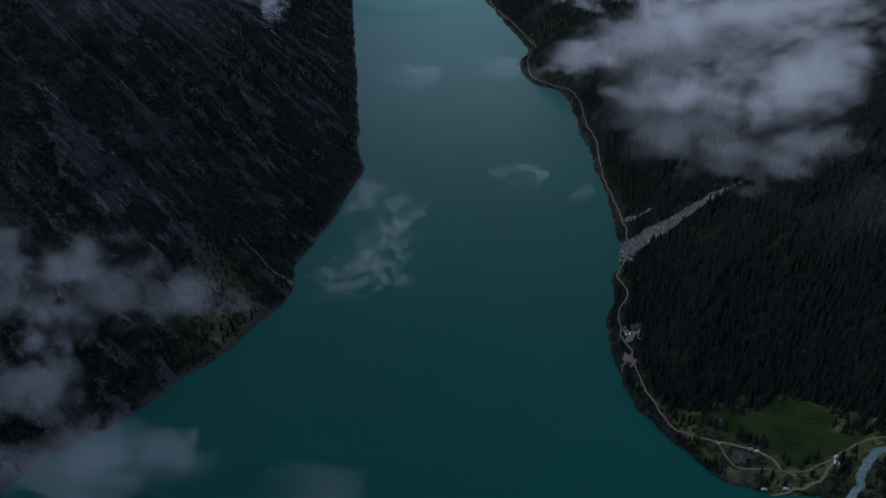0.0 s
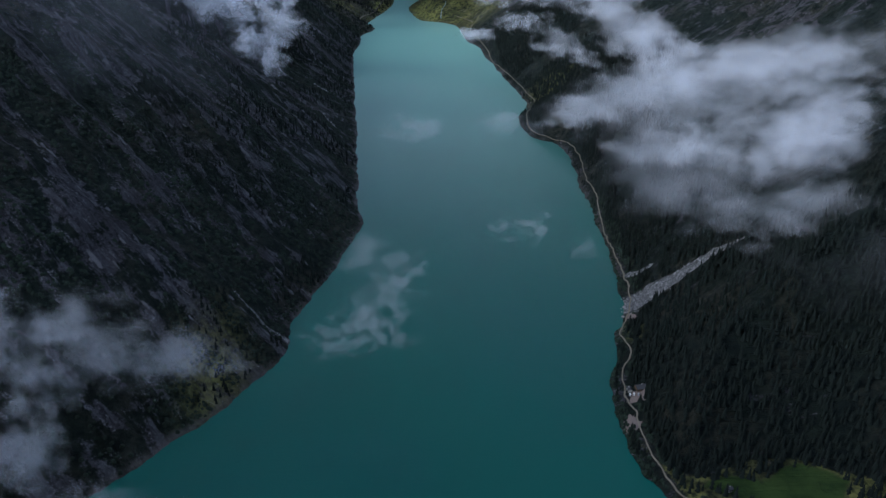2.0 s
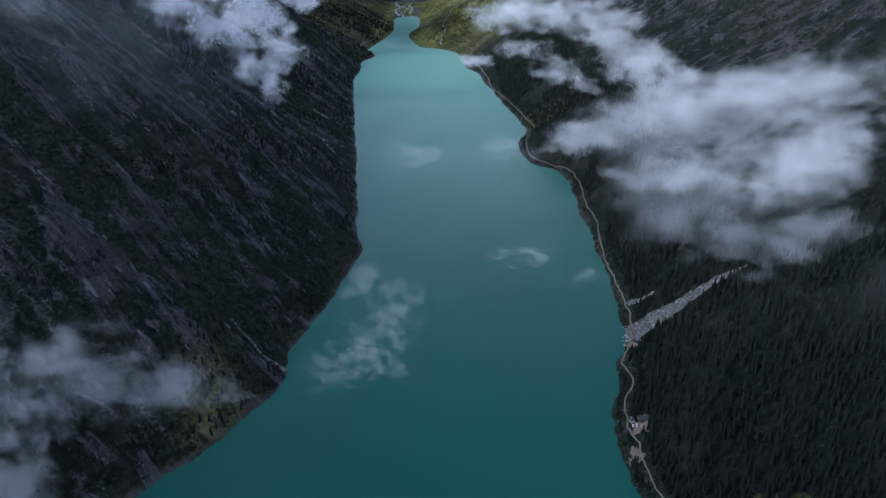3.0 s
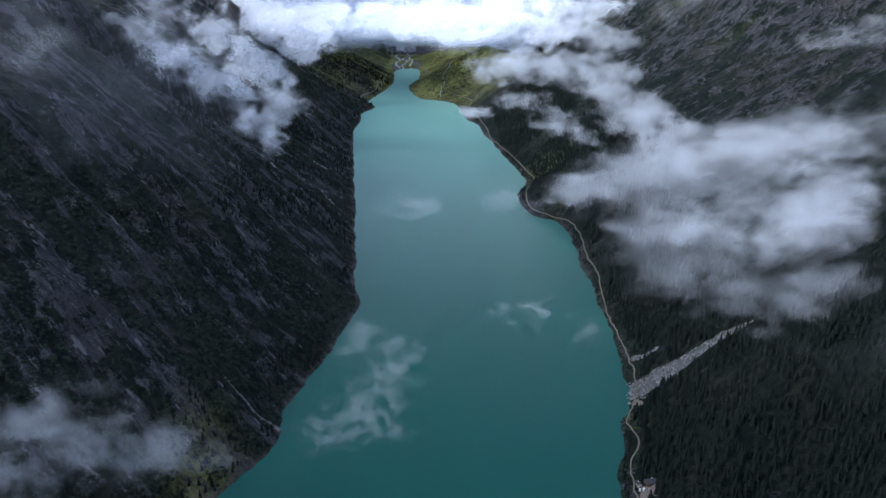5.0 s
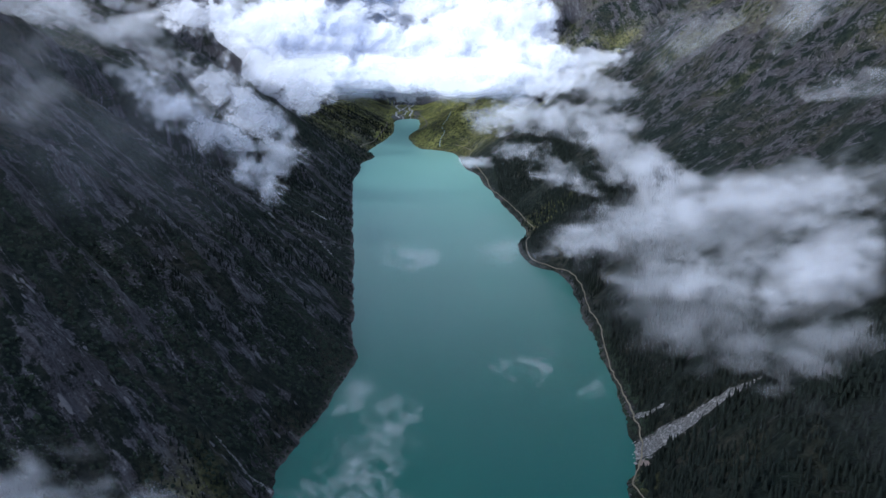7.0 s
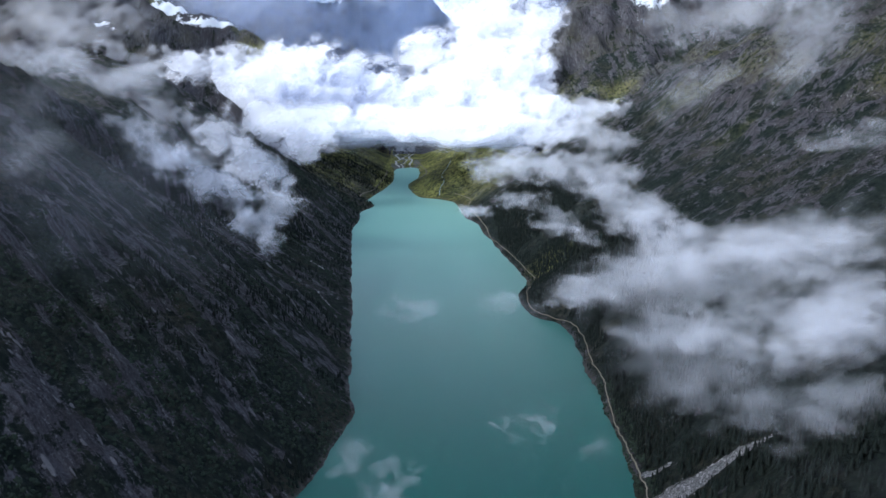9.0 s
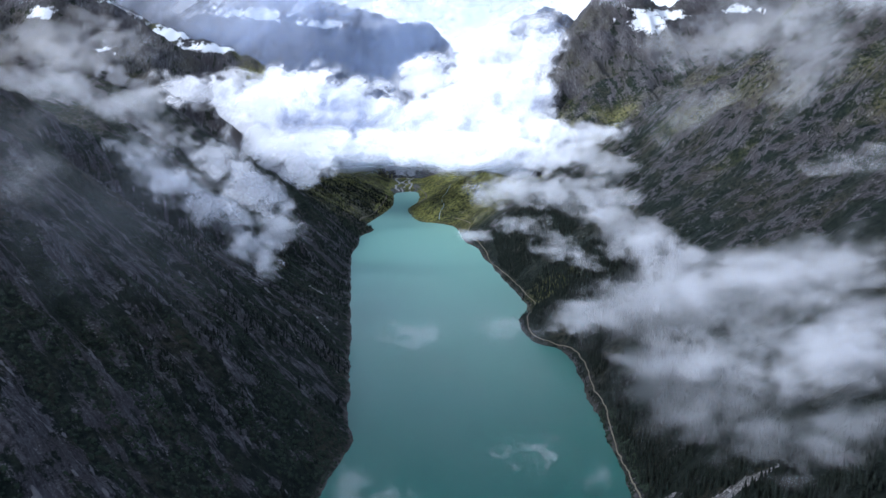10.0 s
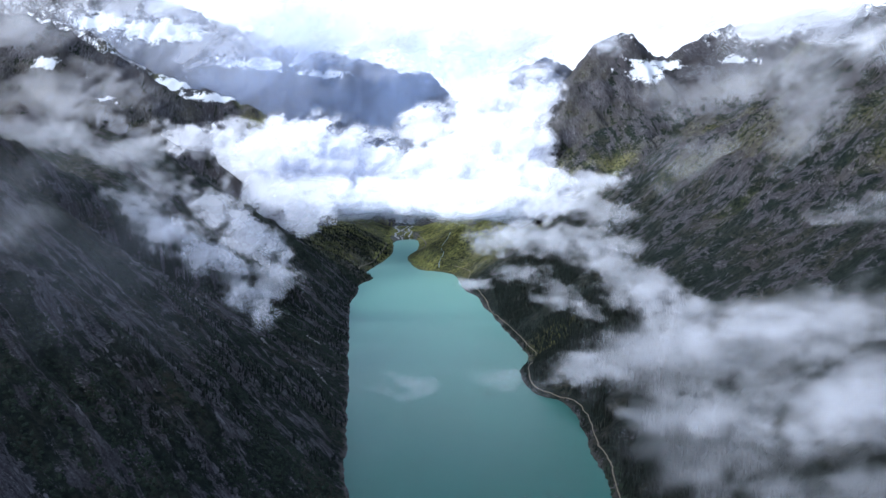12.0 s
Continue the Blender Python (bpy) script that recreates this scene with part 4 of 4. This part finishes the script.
for n, line in enumerate(([(-170, 3490), (-182, 3560), (-165, 3660), (-186, 3780), (-168, 3900), (-192, 4050), (-200, 4350)],
                          [(-138, 3495), (-152, 3570), (-135, 3680), (-160, 3800), (-140, 3950), (-165, 4150), (-160, 4350)],
                          [(-190, 3490), (-212, 3600), (-200, 3720), (-230, 3860), (-215, 4010), (-225, 4300)],
                          [(-165, 3660), (-152, 3730), (-160, 3800)], [(-186, 3780), (-200, 3720)])):
    ribbon("river", line, 6.0, SAND, "braided pale gravel river arms on the valley floor", "river", 0.8, 0.9, n, 22.0)

# ---------------------------------------------------------------- yards, huts and parked cars
def yard(cx, cy, rx, ry, material, label, turn=0.0):
    """A levelled patch of gravel with a ragged rim."""
    rings, spokes = 5, 28
    c, s = math.cos(radians(turn)), math.sin(radians(turn))
    v = [(cx, cy)]
    for i in range(1, rings + 1):
        for j in range(spokes):
            a = 2 * math.pi * j / spokes
            q = i / rings * (1 + 1.5 * float(fbm(np.array(math.cos(a) * 3.4 + cx), np.array(math.sin(a) * 3.4 + cy), 4)))
            u, w = rx * q * math.cos(a), ry * q * math.sin(a)
            v.append((cx + u * c - w * s, cy + u * s + w * c))
    v = np.array(v)
    z = height_at(v[:, 0], v[:, 1]) + 0.4
    z[-spokes:] -= 0.9
    f = [(0, 1 + j, 1 + (j + 1) % spokes) for j in range(spokes)]
    for i in range(rings - 1):
        for j in range(spokes):
            a, e = 1 + i * spokes + j, 1 + i * spokes + (j + 1) % spokes
            f += [(a, a + spokes, e + spokes), (a, e + spokes, e)]
    ob = sheet("yard", np.column_stack([v, z]), np.array(f), material)
    return tagged(ob, label, "yard", kind="structure")


DIRT = simple("brown_dirt", (0.15, 0.118, 0.105), 0.95, 0.6, 0.3, 0.1)
TAR = simple("grey_tarmac", (0.045, 0.044, 0.048), 0.9, 0.8, 0.2, 0.03)
yard(183, 592, 8, 10, DIRT, "brown gravel yard beside the shore road", 20)
yard(172, 564, 8, 12, DIRT, "brown dirt landing at the water's edge", -15)
yard(238, 441, 9, 7, TAR, "dark grey car park inside a road loop")
yard(213, 748, 5, 9, DIRT, "bare dirt verge below a boulder chute")

PLASTER = simple("pale_plaster", (0.52, 0.50, 0.46), 0.9, 1.5, 0.1, 0.02)
TIMBER = simple("brown_timber", (0.10, 0.065, 0.042), 0.8, 2.5, 0.35, 0.03)
SLATE = simple("dark_roofing", (0.05, 0.05, 0.055), 0.7, 1.2, 0.25, 0.05)
GLASS = simple("window_glass", (0.03, 0.035, 0.04), 0.1, 1.0, 0.1, 0.0)


def block(bm, x, y, z, sx, sy, sz):
    return bmesh.ops.create_cube(bm, size=1, matrix=Matrix.Translation((x, y, z)) @ Matrix.Diagonal((sx, sy, sz, 1)))


def house(at, turn, long, wide, walls, label):
    """A gabled hut: walls, roof with eaves, door, windows and chimney."""
    home = new("house")
    h = 2.7
    bm = bmesh.new()
    x, y = long / 2, wide / 2
    ring = [(-x, -y, 0), (x, -y, 0), (x, y, 0), (-x, y, 0), (-x, -y, h), (x, -y, h), (x, y, h), (-x, y, h), (-x, 0, h + wide * 0.36), (x, 0, h + wide * 0.36)]
    p = [bm.verts.new(q) for q in ring]
    for f in ((0, 1, 5, 4), (2, 3, 7, 6), (1, 2, 6, 9, 5), (3, 0, 4, 8, 7), (4, 5, 9, 8), (6, 7, 8, 9), (3, 2, 1, 0)):
        bm.faces.new([p[i] for i in f])
    part("wall", bm, walls, home)
    bm = bmesh.new()
    e, rise = 0.5, wide * 0.36
    drop = e * rise / y
    top = [(-x - e, -y - e, h - drop), (x + e, -y - e, h - drop), (x + e, 0, h + rise), (-x - e, 0, h + rise), (x + e, y + e, h - drop), (-x - e, y + e, h - drop)]
    low = [bm.verts.new((a, c, z + 0.05)) for a, c, z in top]
    high = [bm.verts.new((a, c, z + 0.25)) for a, c, z in top]
    for q in ((0, 1, 2, 3), (3, 2, 4, 5)):
        bm.faces.new([high[i] for i in q])
        bm.faces.new([low[i] for i in reversed(q)])
    for a, c in ((0, 1), (1, 2), (2, 4), (4, 5), (5, 3), (3, 0)):
        bm.faces.new((low[a], low[c], high[c], high[a]))
    roof = part("roof", bm, SLATE, home, "dark pitched roof")
    bm = bmesh.new()
    block(bm, x * 0.4, y * 0.35, h + rise * 0.9, 0.6, 0.6, 1.4)
    part("chimney", bm, PLASTER, roof)
    bm = bmesh.new()
    block(bm, -x * 0.5, -y - 0.03, 1.02, 0.95, 0.1, 2.04)
    part("door", bm, TIMBER, home)
    for wx, wy in ((x * 0.05, -y - 0.03), (x * 0.6, -y - 0.03), (-x * 0.5, y + 0.03), (x * 0.5, y + 0.03)):
        bm = bmesh.new()
        block(bm, wx, wy, 1.55, 1.1, 0.12, 1.1)
        frame_ob = part("window", bm, TIMBER, home)
        bm = bmesh.new()
        block(bm, wx, wy + math.copysign(0.05, wy), 1.55, 0.9, 0.06, 0.9)
        part("pane", bm, GLASS, frame_ob)
    z = float(height_at(*at).max())
    home.matrix_world = pose(at[0], at[1], z + 0.05, 0, 0, turn)
    return tagged(home, label, "house", "huts by the lake")


house((187, 601), 12, 9, 6.5, TIMBER, "small brown timber hut with dark roof beside the road")
house((179, 607), 95, 5, 4, PLASTER, "small pale shed beside a gravel yard")
house((232, 434), 5, 8, 6, TIMBER, "small dark timber hut beside the car park")
house((230, 476), 30, 4, 3.4, PLASTER, "tiny pale hut at the edge of a meadow")

RUBBER = simple("tyre_rubber", (0.02, 0.02, 0.02), 0.9, 3.0, 0.1)
METAL = simple("wheel_rim", (0.45, 0.45, 0.46), 0.4, 3.0, 0.1)
LAMP_GLASS = simple("lamp_lens", (0.7, 0.7, 0.68), 0.2, 3.0, 0.05)


def car(paint, label):
    """A parked estate car 4.3 m long, nose to +x."""
    auto = new("car")
    bm = bmesh.new()
    outline = [(-2.15, 0.35), (2.1, 0.35), (2.15, 0.75), (1.9, 0.92), (0.95, 1.0), (-2.05, 1.05), (-2.15, 0.8)]
    left = [bm.verts.new((a, -0.88, c)) for a, c in outline]
    right = [bm.verts.new((a, 0.88, c)) for a, c in outline]
    bm.faces.new(left)
    bm.faces.new(reversed(right))
    for i in range(len(outline)):
        j = (i + 1) % len(outline)
        bm.faces.new((left[j], left[i], right[i], right[j]))
    bmesh.ops.bevel(bm, geom=bm.edges[:], offset=0.06, segments=2, affect="EDGES")
    part("body", bm, paint, auto)
    bm = bmesh.new()
    cabin = [(-1.95, 1.0, 0.84), (0.95, 1.0, 0.84), (0.25, 1.45, 0.68), (-1.7, 1.48, 0.68)]
    left = [bm.verts.new((a, -w, c)) for a, c, w in cabin]
    right = [bm.verts.new((a, w, c)) for a, c, w in cabin]
    bm.faces.new(left)
    bm.faces.new(reversed(right))
    for i in range(4):
        j = (i + 1) % 4
        bm.faces.new((left[j], left[i], right[i], right[j]))
    part("windows", bm, GLASS, auto, "dark glass")
    bm = bmesh.new()
    block(bm, -0.7, 0, 1.49, 1.95, 1.36, 0.06)
    part("roof", bm, paint, auto)
    for wx in (-1.35, 1.35):
        for wy in (-0.8, 0.8):
            bm = bmesh.new()
            bmesh.ops.create_cone(bm, cap_ends=True, segments=16, radius1=0.33, radius2=0.33, depth=0.2, matrix=Matrix.Translation((wx, wy, 0.33)) @ Matrix.Rotation(math.pi / 2, 4, "X"))
            wheel = part("wheel", bm, RUBBER, auto)
            bm = bmesh.new()
            bmesh.ops.create_cone(bm, cap_ends=True, segments=12, radius1=0.2, radius2=0.2, depth=0.24, matrix=Matrix.Translation((wx, wy, 0.33)) @ Matrix.Rotation(math.pi / 2, 4, "X"))
            part("rim", bm, METAL, wheel)
    for wy in (-0.62, 0.62):
        bm = bmesh.new()
        block(bm, 2.1, wy, 0.72, 0.12, 0.34, 0.14)
        part("headlight", bm, LAMP_GLASS, auto)
    return tagged(auto, label, "car", "parked cars")


def paint(name, colour):
    k = Nodes(name)
    n = k.n.new("ShaderNodeBsdfPrincipled")
    n.inputs["Base Color"].default_value = (*colour, 1)
    n.inputs["Roughness"].default_value = 0.3
    n.inputs["Coat Weight"].default_value = 0.6
    return k.done(n.outputs[0])


white_car = car(paint("white_paint", (0.75, 0.76, 0.77)), "white car parked on pale gravel")
grey_car = car(paint("silver_paint", (0.38, 0.39, 0.41)), "silver-grey car parked on pale gravel")
PARKED = [(250, 444.5, 20, 0), (246, 447, 15, 1), (310, 438, 35, 0), (307, 433, 60, 0), (309.5, 431.5, 60, 1), (181, 598, 70, 0), (184.5, 595, 60, 1), (178, 600, 75, 0),
          (245, 411, 5, 0), (261, 410.5, 0, 0), (222, 454, -20, 1)]
for n, (x, y, turn, kind) in enumerate(PARKED):
    z = float(height_at(x, y)[0]) + 0.5
    model = (white_car, grey_car)[kind]
    m = pose(x, y, z, 0, 0, turn)
    if n < 2:
        model.matrix_world = m
    else:
        copy_thing(model, m)

# ---------------------------------------------------------------- slabs of bare rock standing out of the western slope
SLAB = simple("grey_gneiss", (0.088, 0.086, 0.093), 0.92, 0.5, 0.6, 0.5)


def slab_mesh(seed):
    r = np.random.default_rng(seed)
    bm = bmesh.new()
    bmesh.ops.create_icosphere(bm, subdivisions=2, radius=1)
    for q in bm.verts:
        c = Vector((round(q.co.x * 2.2) / 2.2, round(q.co.y * 2.2) / 2.2, round(q.co.z * 2.0) / 2.0))
        q.co = q.co.lerp(c, 0.55) * float(r.uniform(0.8, 1.2))
    me = bpy.data.meshes.new("rock_outcrop")
    bm.to_mesh(me)
    bm.free()
    me.materials.append(SLAB)
    return me


SLABS = [slab_mesh(70 + i) for i in range(8)]
sx, sy, r = scatter(2600, -560, -150, 620, 1900, 71)
sz, sd1, sdn, sfall, srock, swest, _ = lie_of_land(sx, sy)
keep = (sd1 > 14) & (swest > 0.8) & (sx > -0.5 * sy - 60) & (fbm(sfall / 22, sdn / 200, 4) < -0.08)
for i in np.flatnonzero(keep)[:260]:
    ob = new("rock_outcrop", SLABS[i % 8])
    ob.matrix_world = pose(float(sx[i]), float(sy[i]), float(sz[i]) - 0.3, 0, 36, float(-29 + r.normal(0, 8))) @ Matrix.Diagonal((float(r.gamma(3, 1.3) + 1.6), float(r.uniform(0.9, 2.4)), float(r.uniform(0.6, 1.3)), 1))
    tagged(ob, "weathered grey rock slab standing out of scrub", "rock", "rock slabs on the slope")
